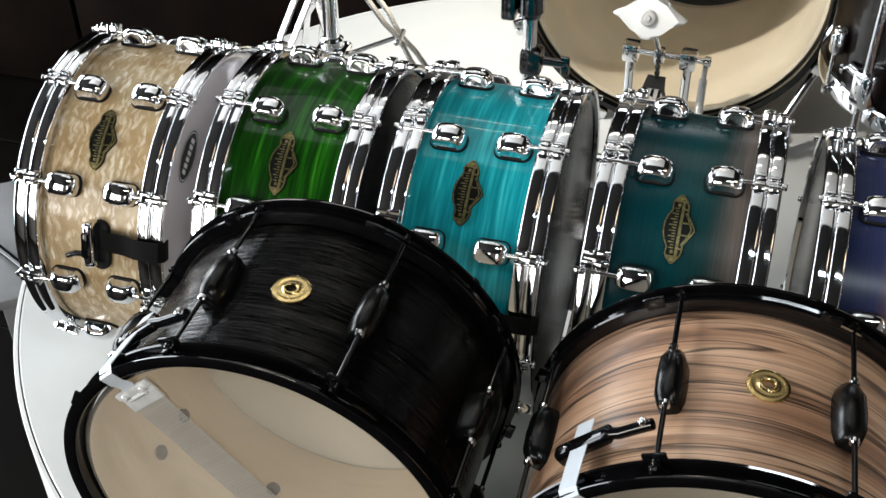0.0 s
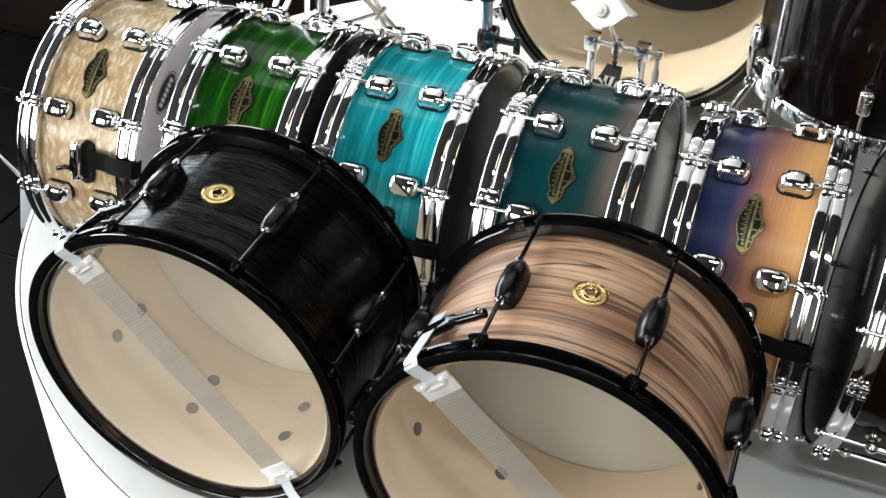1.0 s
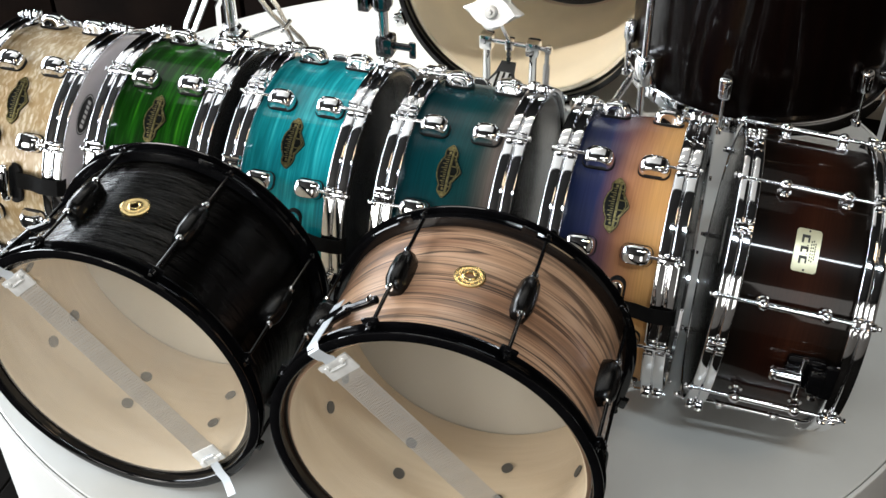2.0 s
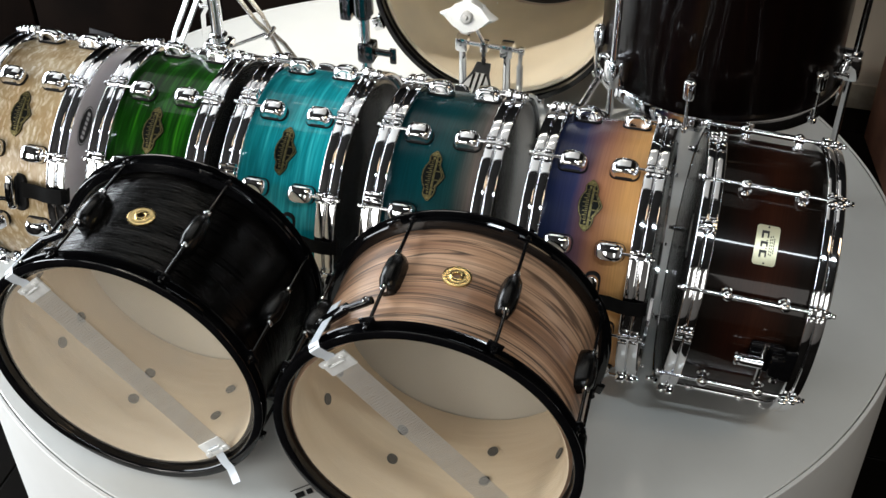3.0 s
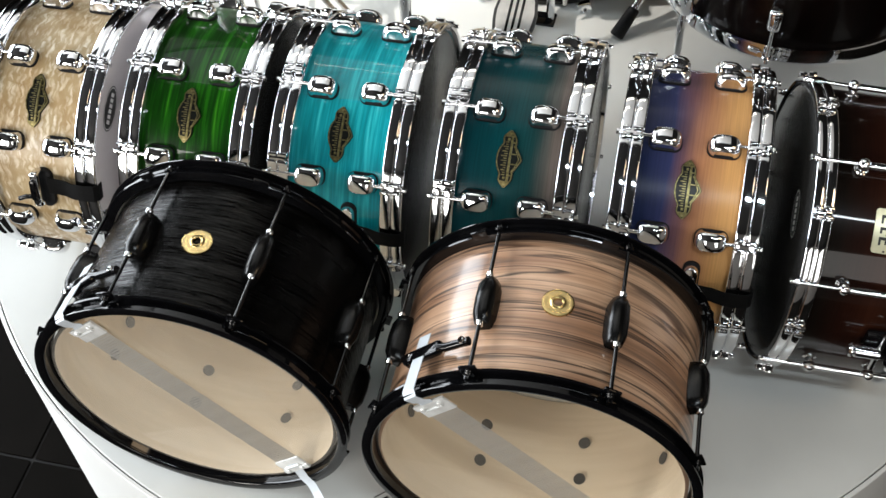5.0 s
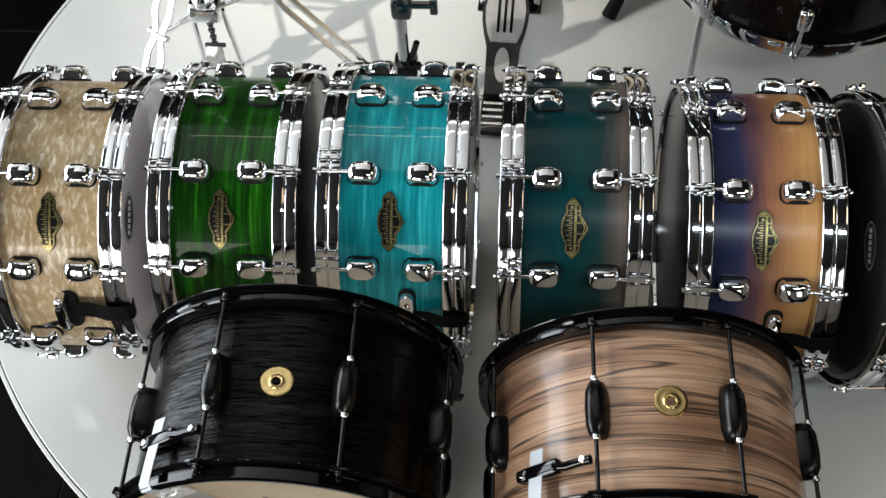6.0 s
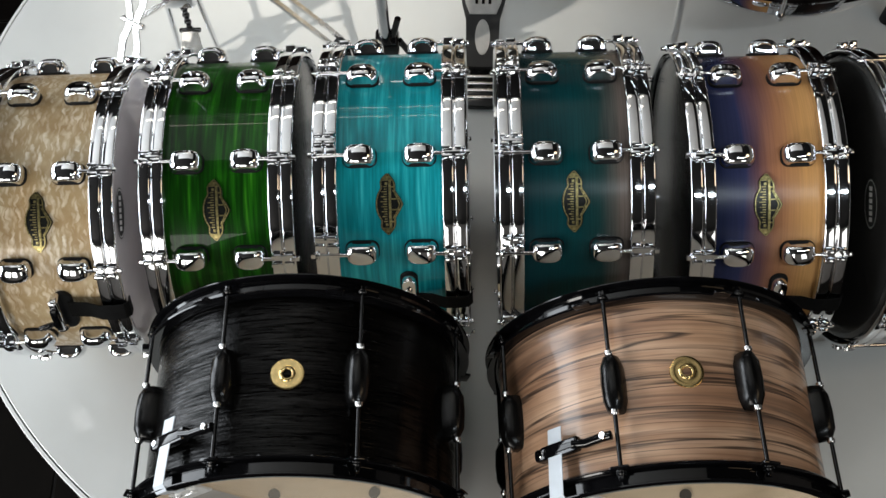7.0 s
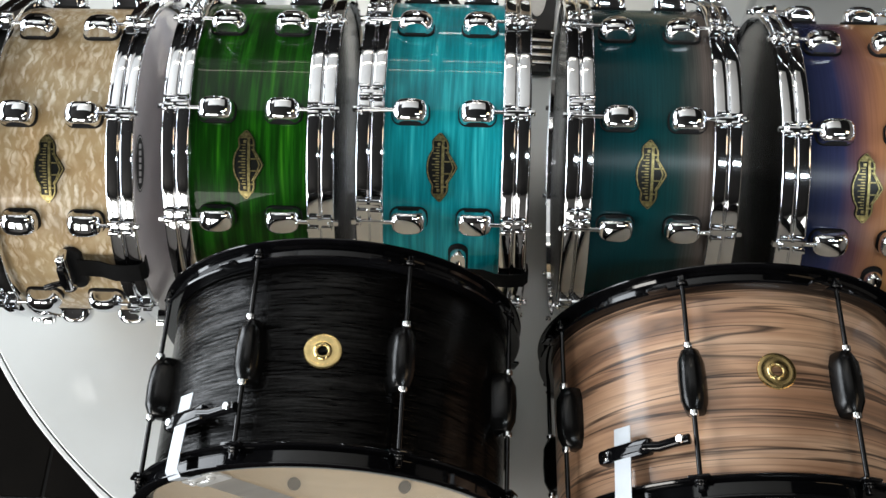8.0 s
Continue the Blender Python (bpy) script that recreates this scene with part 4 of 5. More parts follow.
def deep_snare(m, mat, first, label, wire_turn, wire_shift, screw_turn, screw_x, vent_x, vent_turn, back_head, film):
    """A deep snare drum on its side; the +x end with the snare wires and the clear head faces the front."""
    d = thing("deep_snare_drum", m, label, "snare drum", "deep snare drums in front")
    part("shell", shell_mesh([mat, MAPLE], HALF_DEEP), None, d)
    hoop = flanged_hoop_mesh(BLACK_METAL, 8, first)
    for s in (1, -1):
        h = part("hoop", hoop, None, d, "black steel hoop")
        h.matrix_basis = (Matrix() if s > 0 else Matrix.Rotation(math.pi, 4, "Y") @ Matrix.Rotation(radians(2 * first), 4, "X")) @ Matrix.Translation((HALF_DEEP - 0.0095, 0, 0))
        hd = part("head", head_mesh(film if s > 0 else back_head), None, d, "clear film head" if s > 0 else "white coated head")
        hd.matrix_basis = (Matrix() if s > 0 else Matrix.Rotation(math.pi, 4, "Z")) @ Matrix.Translation((HALF_DEEP - 0.003, 0, 0))
        for k in range(8):
            r = part("tension_rod", DEEP_ROD, None, d, "thin black tension rod")
            place(r, s * 0.03, first + 45 * k, R_SHELL + 0.0135, s < 0)
            fr = part("ferrule", FERRULE, None, r, "bright metal ferrule")
    bm = bmesh.new()
    disc(bm, 0.0, 0.0078, 18, 0, "z")
    t = bmesh.ops.extrude_face_region(bm, geom=list(bm.faces))
    bmesh.ops.translate(bm, vec=(0, 0, -0.002), verts=[v for v in t["geom"] if isinstance(v, bmesh.types.BMVert)])
    washer = mesh_of("screw_washer", bm, DOT)
    for k in range(8):
        place(part("lug", BULLET, None, d, "black tapered lug"), 0, first + 45 * k, R_SHELL - 0.0005)
        for x in (-0.0265, 0.0265):
            place(part("screw_washer", washer, None, d, "dark screw washer inside the shell"), screw_x + x, first + screw_turn + 45 * k, R_SHELL - 0.0078)
    g = part("vent_ring", grommet_mesh(), None, d, "polished brass vent ring")
    g.matrix_basis = Matrix.Translation((vent_x, 0, 0)) @ turned(first + 22.5 + vent_turn)
    # snare wires on the clear head
    w = part("end_plate", PLATE_ME, None, d, "pale metal snare end plate")
    w.matrix_basis = Matrix.Translation((HALF_DEEP + 0.0022, 0, 0)) @ Matrix.Rotation(radians(wire_turn), 4, "X") @ Matrix.Translation((0, wire_shift, 0))
    low = part("end_plate", PLATE_ME, None, w, "pale metal snare end plate")
    low.matrix_basis = Matrix.Rotation(math.pi, 4, "X")
    for k in range(20):
        st = part("snare_wire", WIRE_ME, None, w, "coiled steel snare wire")
        st.location = (0, -0.0195 + 0.039 * k / 19, 0)
    bm = bmesh.new()
    strip(bm, [(0.004, 0, 0.162), (0.004, 0, 0.173), (0.0085, 0, 0.18), (0.0113, 0, 0.191), (0.005, 0, 0.1962), (-0.01, 0, 0.1955), (-0.07, 0, 0.1915)],
          [(1, 0, 0), (1, 0, 0), (0.7, 0, 0.7), (0.5, 0, 0.9), (0, 0, 1), (0, 0, 1), (0, 0, 1)], 0.018, 0.0008, (0, 1, 0))
    part("strap", bm, STRAP, w, "white plastic snare strap")
    bm = bmesh.new()
    strip(bm, [(0.004, 0, -0.155), (0.004, 0, -0.168), (0.009, 0, -0.181), (0.0115, 0.002, -0.192), (0.018, 0.004, -0.2), (0.03, 0.012, -0.206)],
          [(1, 0, 0), (1, 0, 0), (0.7, 0, -0.7), (1, 0, 0), (1, 0, 0), (1, 0, 0)], 0.016, 0.0008, (0, 1, 0))
    part("strap", bm, STRAP, w, "white plastic snare strap")
    # black throw-off beside the strap
    bm = bmesh.new()
    box(bm, (0.016, 0.05, 0.010), (0, 0.012, 0.012), 0.003)
    box(bm, (0.014, 0.018, 0.016), (0, -0.012, 0.01), 0.004)
    tube_path(bm, [(0, 0.03, 0.014), (0.002, 0.044, 0.01), (0.0, 0.06, 0.006), (0, 0.072, 0.004)], 0.005)
    p = part("throw_off", bm, BLACK_METAL, d, "black snare throw-off")
    place(p, 0.058, wire_turn, R_SHELL)
    for y in (-0.012, 0.066):
        bm = bmesh.new()
        rod(bm, (0, y, 0.008), (0, y, 0.0185 if y < 0 else 0.012), 0.0042, 12)
        part("screw", bm, CHROME, p, "chrome screw")
    return d


deep_snare(pose(-0.1055, -0.3405, 0.1945, 0, 0, -89.9), OAK, -24.8, "black oak deep snare drum with black hoops on its side", 42, 0.007, 3.3, -0.007, -0.001, 0.8, COATED_CREAM, HAZY_FILM)
deep_snare(pose(0.305, -0.3535, 0.1945, 0, 0, -88.4), ZEBRA, -24.2, "striped zebrano deep snare drum with black hoops on its side", 44, 0.007, -2.2, -0.011, -0.0085, -1.8, COATED_GREY, FAINT_FILM)


# ---- bass drum, pedal, floor tom, stands ----
def bass_drum():
    cx, cz, y0, r, depth = 0.129, 0.241, 0.607, 0.229, 0.36
    d = thing("bass_drum", Matrix.Translation((cx, y0, cz)) @ Matrix.Rotation(radians(90), 4, "Z"), "cream bass drum with a clear head and black hoops", "bass drum")
    bm = bmesh.new()
    lathe(bm, [(0.0, r - 0.003), (0.003, r), (depth - 0.003, r), (depth, r - 0.003), (depth - 0.004, r - 0.008), (0.004, r - 0.008)], 128)
    part("shell", bm, plain("cream_shell", (0.86, 0.75, 0.57), 0.4, 0.0, 0.08, 9), d)
    for x in (-0.022, depth - 0.018):
        bm = bmesh.new()
        lathe(bm, [(x, r + 0.0005), (x, r + 0.009), (x + 0.003, r + 0.0115), (x + 0.037, r + 0.0115), (x + 0.04, r + 0.009), (x + 0.04, r + 0.0005)], 128)
        part("hoop", bm, BLACK_METAL, d, "glossy black hoop")
    bm = bmesh.new()
    rings = lathe(bm, [(0.006, r + 0.0004), (-0.003, r - 0.002), (-0.005, r - 0.012)], 128, False)
    bm.faces.new([k[-1] for k in rings])
    part("head", bm, FILM, d, "clear batter head")
    bm = bmesh.new()
    rings = lathe(bm, [(depth, r - 0.002), (depth + 0.003, r - 0.01)], 128, False)
    bm.faces.new([k[-1] for k in rings])
    part("head", bm, CREAM_SKIN, d, "cream resonant head")
    # near-black disc laid just inside the cream resonant head
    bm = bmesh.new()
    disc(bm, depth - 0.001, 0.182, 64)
    p = part("port", bm, plain("dark_disc", (0.012, 0.013, 0.014), 0.5), d, "large dark round disc on the far head")
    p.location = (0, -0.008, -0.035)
    for k in range(8):
        a = 22.5 + 45 * k
        bm = bmesh.new()
        box(bm, (0.03, 0.022, 0.016), (0, 0, 0.008), 0.004)
        box(bm, (0.012, 0.026, 0.02), (-0.028, 0, 0.01), 0.003)
        rod(bm, (-0.04, 0, 0.013), (0.05, 0, 0.013), 0.0032)
        place(part("claw", bm, CHROME, d, "chrome claw hook and rod"), 0.005, a, r + 0.011)
    return d


def bass_spur():
    bm = bmesh.new()
    s = thing("bass_drum_spur", Matrix.Translation((0.006, -0.058, 0)), "chrome bass drum spur with a black rubber foot", "drum spur")
    tube_path(bm, [(0.375, 0.70, 0.165), (0.33, 0.64, 0.085), (0.305, 0.605, 0.04)], 0.0075)
    for p in ((0.362, 0.685, 0.142),):
        box(bm, (0.03, 0.035, 0.04), p, 0.006)
    part("leg", bm, CHROME, s)
    bm = bmesh.new()
    rod(bm, (0.309, 0.611, 0.046), (0.283, 0.577, 0.006), 0.0105, 14, 0.013)
    part("foot", bm, BLACK_RUBBER, s, "black rubber foot")


def kick_pedal():
    p = thing("kick_pedal", Matrix.Translation((0.1235, 0.548, 0)) @ Matrix.Rotation(radians(-2.9), 4, "Z") @ Matrix.Translation((0, -0.595, 0)), "chrome and black bass drum pedal with a long footboard", "drum pedal")
    bm = bmesh.new()
    box(bm, (0.108, 0.034, 0.006), (0, 0.595, 0.0035), 0.002)
    box(bm, (0.03, 0.24, 0.005), (0, 0.47, 0.003), 0.002)
    part("base_plate", bm, BLACK_METAL, p, "black base plate")
    for s in (-1, 1):
        bm = bmesh.new()
        rod(bm, (s * 0.044, 0.595, 0.006), (s * 0.044, 0.595, 0.140), 0.0075, 14)
        box(bm, (0.026, 0.026, 0.03), (s * 0.044, 0.595, 0.150), 0.005)
        part("post", bm, CHROME, p)
    bm = bmesh.new()
    rod(bm, (-0.05, 0.595, 0.151), (0.07, 0.595, 0.151), 0.0045, 12)
    box(bm, (0.016, 0.018, 0.022), (0.0, 0.593, 0.151), 0.003)
    rod(bm, (0.066, 0.595, 0.151), (0.078, 0.595, 0.151), 0.008, 12)
    part("axle", bm, CHROME, p)
    bm = bmesh.new()
    rod(bm, (0.07, 0.595, 0.143), (0.07, 0.592, 0.045), 0.004, 10)
    for k in range(16):
        lathe_ring = bmesh.new()
        lathe(lathe_ring, [(0, 0.0052), (0.0016, 0.0066), (0.0032, 0.0052)], 14)
        merge(bm, lathe_ring, Matrix.Translation((0.07, 0.594, 0.06 + 0.004 * k)) @ Matrix.Rotation(radians(90), 4, "Y"))
    part("spring", bm, STEEL, p, "steel return spring")
    # footboard, narrow at the chain, with slots and an oval window
    bm = bmesh.new()
    out = [(0.385, 0.0255), (0.43, 0.0262), (0.456, 0.027), (0.478, 0.0335), (0.495, 0.037), (0.512, 0.038), (0.532, 0.0345), (0.55, 0.0255), (0.568, 0.0172), (0.59, 0.0138)]
    RISE = 0.46
    rows = []
    for y, w in out:
        z = 0.016 + (y - 0.385) * RISE
        rows.append([bm.verts.new((x, y, z + h)) for x, h in ((-w, 0), (w, 0), (w, 0.006), (-w, 0.006))])
    for a, b in zip(rows, rows[1:]):
        for k in range(4):
            bm.faces.new((a[k], a[(k + 1) % 4], b[(k + 1) % 4], b[k]))
    bm.faces.new(rows[0])
    bm.faces.new(rows[-1])
    fb = part("footboard", bm, plain("black_footboard", (0.02, 0.02, 0.02), 0.35, 0.4), p, "black footboard")
    tilt = Matrix.Rotation(math.atan(RISE), 3, "X")

    def on_board(y):
        return 0.0225 + (y - 0.385) * RISE
    bm = bmesh.new()
    leaf = [(y, w - 0.0055) for y, w in out if 0.47 < y < 0.56]
    leaf = [(0.462, 0.021)] + leaf + [(0.566, 0.0105)]
    rows = [[bm.verts.new((x, y, on_board(y) + h)) for x, h in ((-w, -0.001), (w, -0.001), (w, 0.0012), (-w, 0.0012))] for y, w in leaf]
    for a, b in zip(rows, rows[1:]):
        for k in range(4):
            bm.faces.new((a[k], a[(k + 1) % 4], b[(k + 1) % 4], b[k]))
    bm.faces.new(rows[0])
    bm.faces.new(rows[-1])
    lo = bmesh.new()
    disc(lo, 0, 1.0, 36, 0, "z")
    ex = bmesh.ops.extrude_face_region(lo, geom=list(lo.faces))
    bmesh.ops.translate(lo, vec=(0, 0, 0.0015), verts=[v for v in ex["geom"] if isinstance(v, bmesh.types.BMVert)])
    bmesh.ops.scale(lo, vec=(0.0118, 0.0285, 1), verts=lo.verts)
    merge(bm, lo, Matrix.Translation((0, 0.428, on_board(0.428))) @ tilt.to_4x4())
    part("inlay", bm, plain("grey_inlay", (0.4, 0.39, 0.37), 0.4, 0.3), fb, "grey leaf-shaped tread and oval panel")
    for x in (-0.0105, 0, 0.0105):
        bm = bmesh.new()
        box(bm, (0.0048, 0.098, 0.0024), (x, 0.521, on_board(0.521) + 0.0008), 0.0008, tilt)
        part("slot", bm, BLACK_METAL, fb, "long black slot")
    bm = bmesh.new()
    box(bm, (0.056, 0.078, 0.012), (0, 0.354, 0.0075), 0.003)
    hp = part("heel_plate", bm, BLACK_METAL, p, "black heel plate with pale ribs")
    bm = bmesh.new()
    box(bm, (0.03, 0.012, 0.006), (0, 0.391, 0.0155), 0.002)
    part("hinge", bm, CHROME, hp, "chrome hinge")
    for k in range(4):
        bm = bmesh.new()
        box(bm, (0.05, 0.0055, 0.003), (0, 0.331 + 0.0135 * k, 0.0145), 0.001)
        part("rib", bm, SATIN, hp, "pale metal rib")
    bm = bmesh.new()
    for k in range(8):
        box(bm, (0.0085 if k % 2 else 0.0055, 0.006, 0.0065), (0, 0.588 - 0.0005 * k, 0.117 + 0.0055 * k), 0.0015)
    part("chain", bm, DARK_CHROME, p, "steel drive chain")
    bm = bmesh.new()
    rod(bm, (0.0, 0.595, 0.151), (-0.012, 0.537, 0.242), 0.004, 12)
    part("beater_shaft", bm, CHROME, p)
    bm = bmesh.new()
    prof = [(0.044, 0), (0.016, 0.013), (0.006, 0.026), (-0.006, 0.026), (-0.016, 0.013), (-0.044, 0), (-0.016, -0.013), (-0.006, -0.026), (0.006, -0.026), (0.016, -0.013)]
    top = [bm.verts.new((x, -0.014, z)) for x, z in prof]
    bot = [bm.verts.new((x, 0.014, z)) for x, z in prof]
    bm.faces.new(top)
    bm.faces.new(bot)
    for i in range(10):
        bm.faces.new((top[i], top[(i + 1) % 10], bot[(i + 1) % 10], bot[i]))
    bmesh.ops.bevel(bm, geom=bm.edges, offset=0.004, segments=3, affect="EDGES", profile=0.5)
    bt = part("beater", bm, WHITE_PLASTIC, p, "white four-pointed plastic beater")
    bt.matrix_basis = Matrix.Translation((-0.012, 0.533, 0.245)) @ Matrix.Rotation(radians(-20), 4, "X") @ Matrix.Scale(1.25, 4)
    bm = bmesh.new()
    rod(bm, (0, -0.019, 0), (0, -0.01, 0), 0.010, 20)
    rod(bm, (0, -0.022, 0), (0, -0.018, 0), 0.004, 8)
    part("bolt", bm, STEEL, bt, "round steel bolt")


def floor_tom():
    cx, cy, r, zb, h = 0.556, 0.46, 0.2, 0.226, 0.40
    d = thing("floor_tom", Matrix.Translation((cx, cy, zb)), "glossy dark brown floor tom with chrome legs", "floor tom")
    bm = bmesh.new()
    lathe(bm, [(0.008, r - 0.003), (0.011, r), (h - 0.003, r), (h, r - 0.003), (h - 0.003, r - 0.007), (0.011, r - 0.007)], 128, True, "z")
    part("shell", bm, TOM_MAT, d)
    for z, s in ((0, 1), (h + 0.008, -1)):
        bm = bmesh.new()
        lathe(bm, [(z, r - 0.002), (z - 0.004 * s, r + 0.003), (z, r + 0.009), (z + 0.004 * s, r + 0.0095), (z + 0.02 * s, r + 0.006), (z + 0.024 * s, r + 0.01), (z + 0.026 * s, r + 0.009), (z + 0.024 * s, r + 0.001)], 128, True, "z")
        part("hoop", bm, CHROME, d, "chrome hoop")
        bm = bmesh.new()
        disc(bm, z + 0.004 * s, r, 96, 0, "z")
        part("head", bm, HEAD_WHITE if s < 0 else HEAD_DARK, d)
    for k in range(6):
        a = radians(-98 + 60 * k)
        n = Vector((math.cos(a), math.sin(a), 0))
        turn = Matrix.Rotation(a - math.pi / 2, 4, "Z")
        for z in (0.075, h - 0.065):
            bm = bmesh.new()
            box(bm, (0.02, 0.018, 0.038), (0, 0.009, 0), 0.0065, seg=3)
            box(bm, (0.0075, 0.004, 0.022), (0, 0.0175, 0), 0.0018)
            lug = part("lug", bm, CHROME, d, "chrome lug")
            lug.matrix_basis = Matrix.Translation(n * r + Vector((0, 0, z))) @ turn
            bm = bmesh.new()
            e = -1 if z < 0.2 else 1
            rod(bm, (0, 0.011, e * 0.018), (0, 0.011, e * 0.075), 0.003)
            rod(bm, (0, 0.011, e * 0.068), (0, 0.011, e * 0.078), 0.0065)
            part("tension_rod", bm, CHROME, lug)
    for ax, ay, lean in ((-0.157, -0.157, 0.0), (0.2195, -0.033, 0.006), (-0.08, 0.208, 0.0)):
        n = Vector((ax, ay, 0)).normalized()
        q = Vector((ax, ay, 0))
        bm = bmesh.new()
        box(bm, (0.045, 0.03, 0.05), (0, 0, 0), 0.007)
        rod(bm, (-0.005, -0.012, 0), (-0.005, -0.045, 0.004), 0.006, 12)
        box(bm, (0.03, 0.006, 0.012), (-0.005, -0.045, 0.004), 0.003)
        br = part("leg_bracket", bm, CHROME, d, "chrome leg bracket with wing screw")
        br.matrix_basis = Matrix.Translation(q - n * 0.012 + Vector((0, 0, 0.055))) @ Matrix.Rotation(math.atan2(n.y, n.x), 4, "Z")
        bm = bmesh.new()
        rod(bm, q + Vector((0, 0, 0.34)), q - n * lean + Vector((0, 0, -zb + 0.02)), 0.0058, 14)
        part("leg", bm, CHROME, d, "chrome leg")
        bm = bmesh.new()
        rod(bm, q - n * lean + Vector((0, 0, -zb + 0.045)), q - n * lean + Vector((0, 0, -zb + 0.001)), 0.009, 14, 0.012)
        part("foot", bm, BLACK_RUBBER, d, "black rubber foot")


def forked_leg(bm, a, b, gap, wide=0.0092, thick=0.0038):
    """Double-braced leg: two flat bars side by side, pinched together at the ends and at a rivet."""
    a, b = Vector(a), Vector(b)
    s = (b - a).cross(Vector((0, 0, 1))).normalized()
    nrm = s.cross(b - a).normalized()
    for k in (-1, 1):
        pts = [a.lerp(b, u) + s * (k * g) for u, g in ((0, 0.005), (0.05, gap), (0.29, gap), (0.35, 0.0065), (0.4, 0.0065), (0.46, gap), (0.93, gap), (1.0, 0.005))]
        strip(bm, [p - nrm * thick / 2 for p in pts], [nrm] * len(pts), wide, thick, s)
    for u in (0.375, 0.97):
        p = a.lerp(b, u)
        rod(bm, p - s * (gap + 0.006), p + s * (gap + 0.006), 0.0045, 10)


def hi_hat_stand():
    x, y, hub, base = -0.336, 0.366, 0.338, 0.182
    d = thing("hi_hat_stand", Matrix(), "chrome hi-hat stand with forked legs and a footboard", "hi-hat stand")
    bm = bmesh.new()
    rod(bm, (x, y, 0.172), (x, y, 0.95), 0.0115, 18)
    part("tube", bm, CHROME, d, "chrome centre tube")
    bm = bmesh.new()
    rod(bm, (x, y, hub - 0.03), (x, y, hub + 0.03), 0.02, 20)
    part("collar", bm, CHROME, d, "chrome collar")
    bm = bmesh.new()
    box(bm, (0.05, 0.045, 0.03), (x, y, base), 0.008, seg=3)
    rod(bm, (x, y, base), (x, y, base + 0.03), 0.017, 18)
    part("collar", bm, CHROME, d, "chrome lower casting")
    for ang, reach, top_z in ((238, 0.222, 0.328), (2.0, 0.243, 0.348), (123, 0.235, 0.338)):
        n = Vector((math.cos(radians(ang)), math.sin(radians(ang)), 0))
        top, foot = Vector((x, y, top_z)) + n * 0.02, Vector((x, y, 0.016)) + n * reach
        bm = bmesh.new()
        forked_leg(bm, top, foot, 0.0135)
        mid = top.lerp(foot, 0.375)
        side = n.cross(Vector((0, 0, 1)))
        strip(bm, [Vector((x, y, base)) + n * 0.02, mid], [(0, 0, 1)] * 2, 0.009, 0.004, side)
        leg = part("leg", bm, SATIN, d, "forked chrome leg with brace")
        bm = bmesh.new()
        rod(bm, top.lerp(foot, 0.9), foot + n * 0.008 - Vector((0, 0, 0.014)), 0.011, 14)
        part("foot", bm, BLACK_RUBBER, leg, "black rubber foot")
    # pull chain, footboard and its frame, heel towards the row of drums
    bm = bmesh.new()
    for k in range(10):
        t = k / 9
        p = Vector((x, y + 0.002 * t, 0.169)).lerp(Vector((x, 0.359, 0.108)), t)
        box(bm, (0.011 if k % 2 else 0.0075, 0.006, 0.0062), p, 0.0015)
    box(bm, (0.034, 0.007, 0.006), (x, 0.359, 0.104), 0.002)
    part("chain", bm, DARK_CHROME, d, "dark drive chain")
    hx, hy, hz = -0.314, 0.184, 0.014
    bm = bmesh.new()
    rows = []
    for t, w in ((0, 0.012), (0.12, 0.016), (0.35, 0.024), (0.6, 0.030), (0.85, 0.031), (1.0, 0.026)):
        c = Vector((x, 0.357, 0.099)).lerp(Vector((hx, hy, hz)), t)
        rows.append([bm.verts.new(c + Vector((u, 0, h))) for u, h in ((-w, 0), (w, 0), (w, 0.006), (-w, 0.006))])
    for p, q in zip(rows, rows[1:]):
        for k in range(4):
            bm.faces.new((p[k], p[(k + 1) % 4], q[(k + 1) % 4], q[k]))
    bm.faces.new(rows[0])
    bm.faces.new(rows[-1])
    fb = part("footboard", bm, plain("pale_footboard", (0.72, 0.72, 0.7), 0.25, 0.85), d, "pale metal footboard")
    bm = bmesh.new()
    for u in (-0.014, 0.0, 0.014):
        a, b = Vector((x + u * 0.8, 0.317, 0.0845)), Vector((hx + u, 0.222, 0.0365))
        strip(bm, [a, b], [(0, 0, 1)] * 2, 0.004, 0.0016, (1, 0, 0))
    part("rib", bm, DARK_CHROME, fb, "dark ribs")
    for s in (-1, 1):
        bm = bmesh.new()
        tube_path(bm, [(x + s * 0.024, y, base - 0.005), (x + s * 0.03, y + 0.004, 0.05), (x + s * 0.034, 0.341, 0.012), (hx + s * 0.034, 0.212, 0.008), (hx + s * 0.028, 0.177, 0.008)], 0.0045)
        part("frame_rod", bm, CHROME, d, "chrome frame rod")
    return d


bass_drum()
bass_spur()
kick_pedal()
floor_tom()
hi_hat_stand()


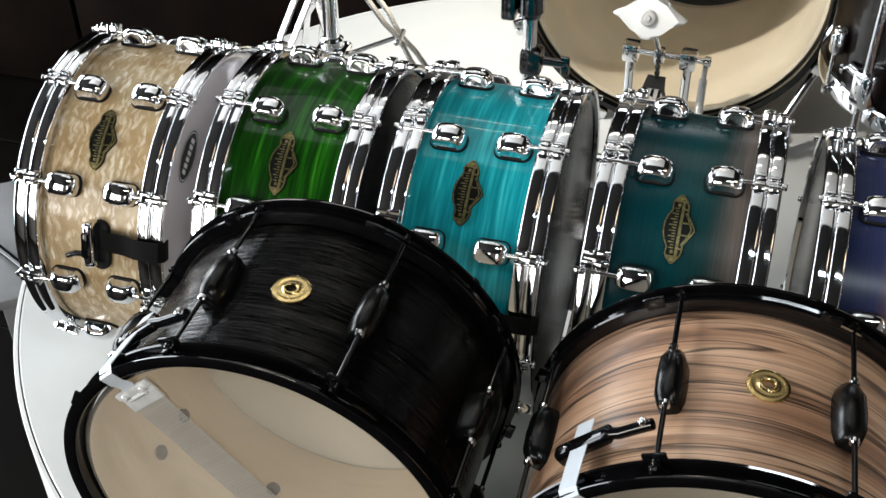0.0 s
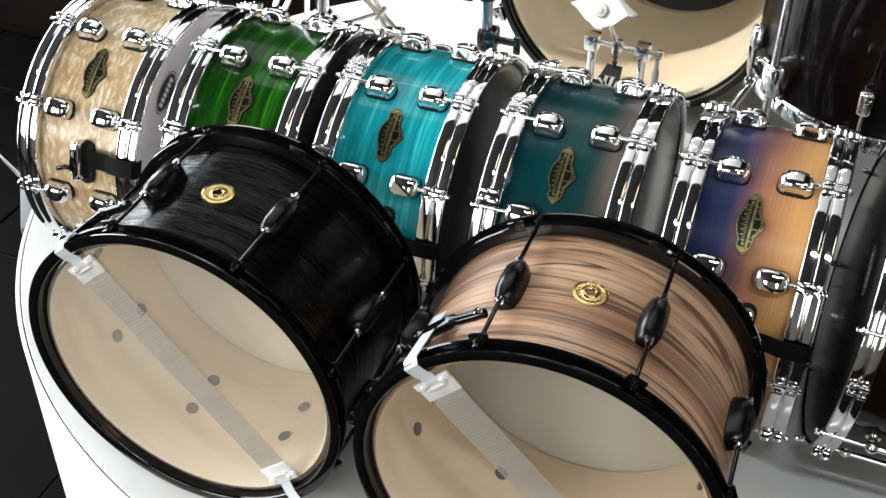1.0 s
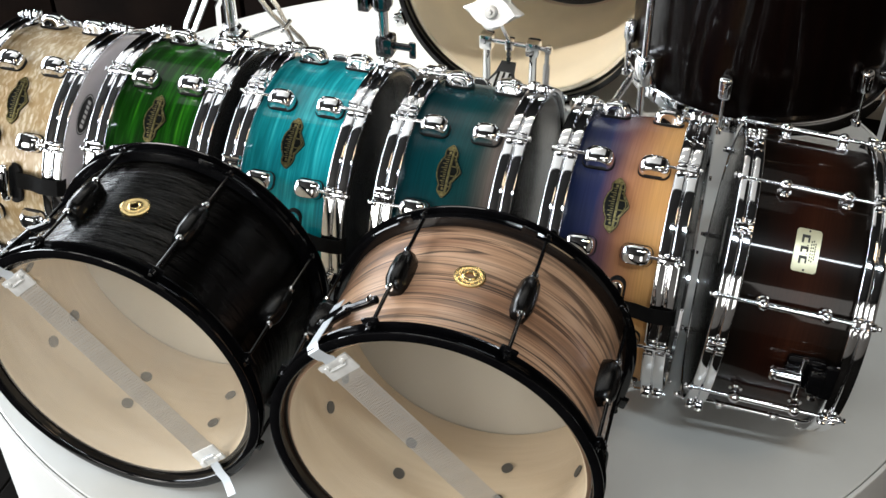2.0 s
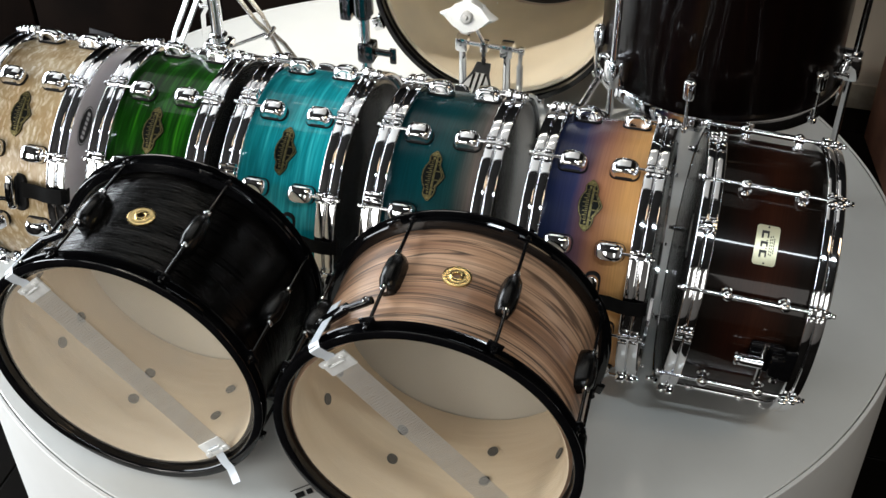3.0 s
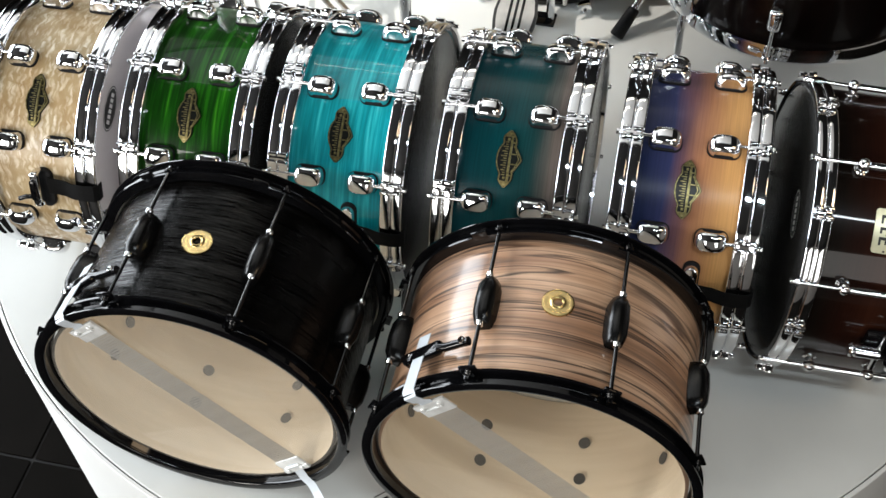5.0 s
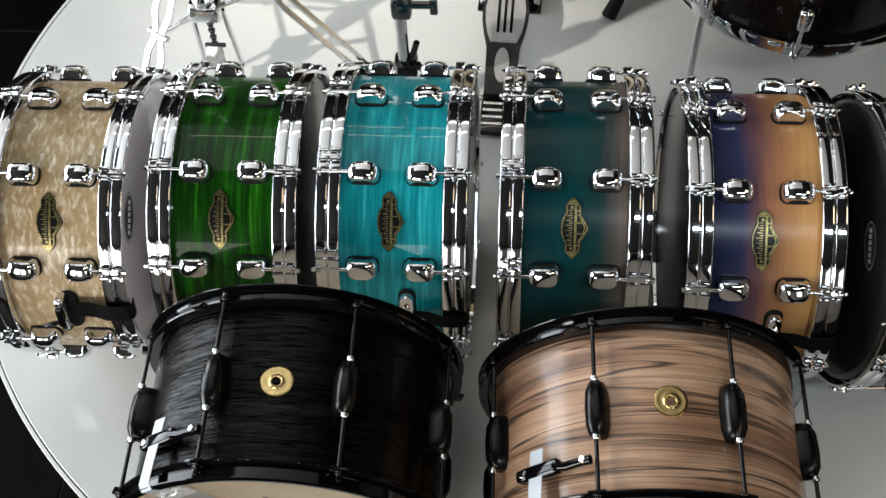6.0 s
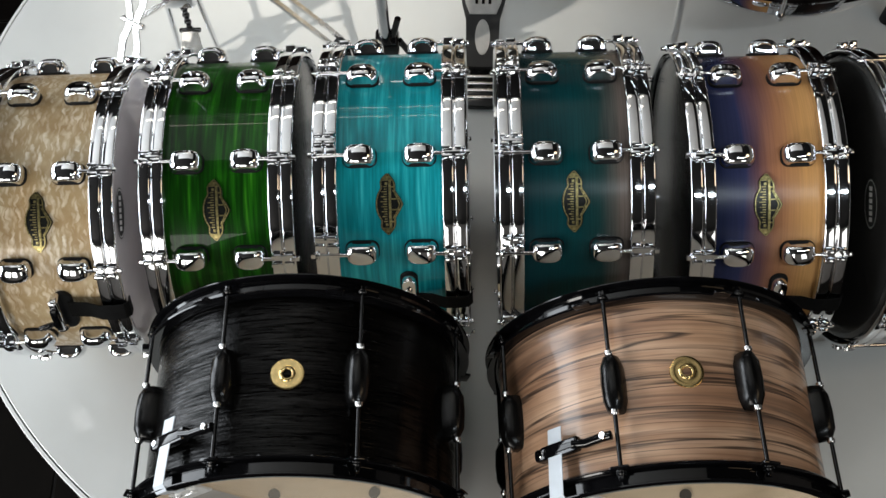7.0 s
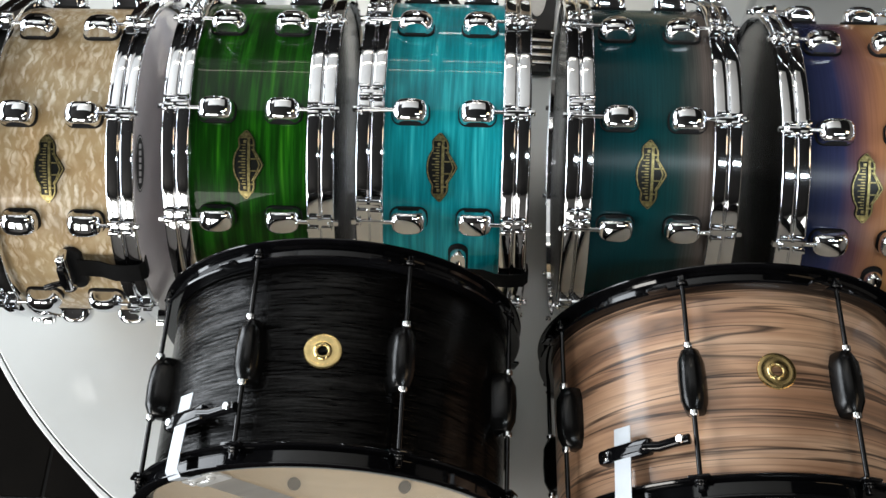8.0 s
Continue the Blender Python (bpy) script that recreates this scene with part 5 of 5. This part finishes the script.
def straight_tube():
    d = thing("stand_tube", Matrix.Translation((-0.031, 0.315, 0)), "chrome stand tube with a grey clamp and wing screw", "stand")
    bm = bmesh.new()
    rod(bm, (0, 0, 0.0), (0, 0, 0.9), 0.0095, 16)
    part("tube", bm, CHROME, d)
    bm = bmesh.new()
    box(bm, (0.03, 0.032, 0.036), (0.004, 0, 0.25), 0.006)
    rod(bm, (0.015, 0, 0.25), (0.05, 0, 0.25), 0.006, 12)
    box(bm, (0.012, 0.006, 0.03), (0.05, 0, 0.246), 0.0025)
    part("clamp", bm, DARK_CHROME, d, "grey clamp")
    bm = bmesh.new()
    box(bm, (0.036, 0.034, 0.03), (0.002, 0, 0.115), 0.005)
    rod(bm, (0.012, -0.004, 0.135), (0.022, -0.004, 0.175), 0.005, 10)
    rod(bm, (-0.03, 0, 0.115), (0.0, 0, 0.115), 0.005, 12)
    tube_path(bm, [(0.02, 0.0, 0.12), (0.034, 0, 0.09), (0.038, 0.01, 0.03), (0.03, 0.03, 0.004)], 0.005)
    part("clamp", bm, BLACK_METAL, d, "black lower clamp")
    bm = bmesh.new()
    rod(bm, (0, 0, 0.318), (0, 0, 0.408), 0.018, 16)
    box(bm, (0.02, 0.03, 0.045), (-0.028, 0, 0.333), 0.004)
    rod(bm, (0, 0, 0.318), (0, 0, 0.3182), 0.0135, 16)
    part("collar", bm, DARK_CHROME, d, "dark collar")
    bm = bmesh.new()
    rod(bm, (0, 0, 0.0), (0, 0, 0.012), 0.022, 20)
    part("foot", bm, BLACK_RUBBER, d)


straight_tube()


# ---- ceiling lights, added panels and floor tiles ----
def spotlight():
    d = thing("spotlight", look(SPOT_AT, SPOT_TO), "small black ceiling spotlight", "spotlight")
    bm = bmesh.new()
    lathe(bm, [(0.01, 0.05), (0.012, 0.055), (0.14, 0.05), (0.15, 0.03), (0.145, 0.02), (0.13, 0.045), (0.014, 0.05)], 32, True, "z")
    part("can", bm, BLACK_METAL, d)
    bm = bmesh.new()
    rod(bm, (0, 0, 0.14), (0.0, 0.06, 0.2), 0.008)
    part("bracket", bm, BLACK_METAL, d)


spotlight()


def housing_above(x, y, length, width, drop):
    d = thing("ceiling_light", Matrix.Translation((x, y, CEIL - drop)), "white ceiling housing of a tube lamp or an added glow panel", "ceiling light", "ceiling lights")
    bm = bmesh.new()
    box(bm, (length + 0.06, width + 0.05, 0.06), (0, 0, -0.032), 0.006)
    part("housing", bm, WHITE_PLASTIC, d)


for lx, ly, ll, lw, drop, _, _ in LAMPS_AND_PANELS:
    housing_above(lx, ly, ll, lw, drop)

bm = bmesh.new()
box(bm, (0.594, 0.594, 0.01), (0, 0, -0.001), 0.0015, seg=1)
TILE_ME = mesh_of("tile", bm, TILE, False)
for i in range(-6, 7):
    for j in range(-7, 12):
        ob = new("tile", TILE_ME)
        ob.parent = floor
        ob.location = (i * 0.6 + 0.2, j * 0.6 + 0.1, FLOOR_Z - 0.004)
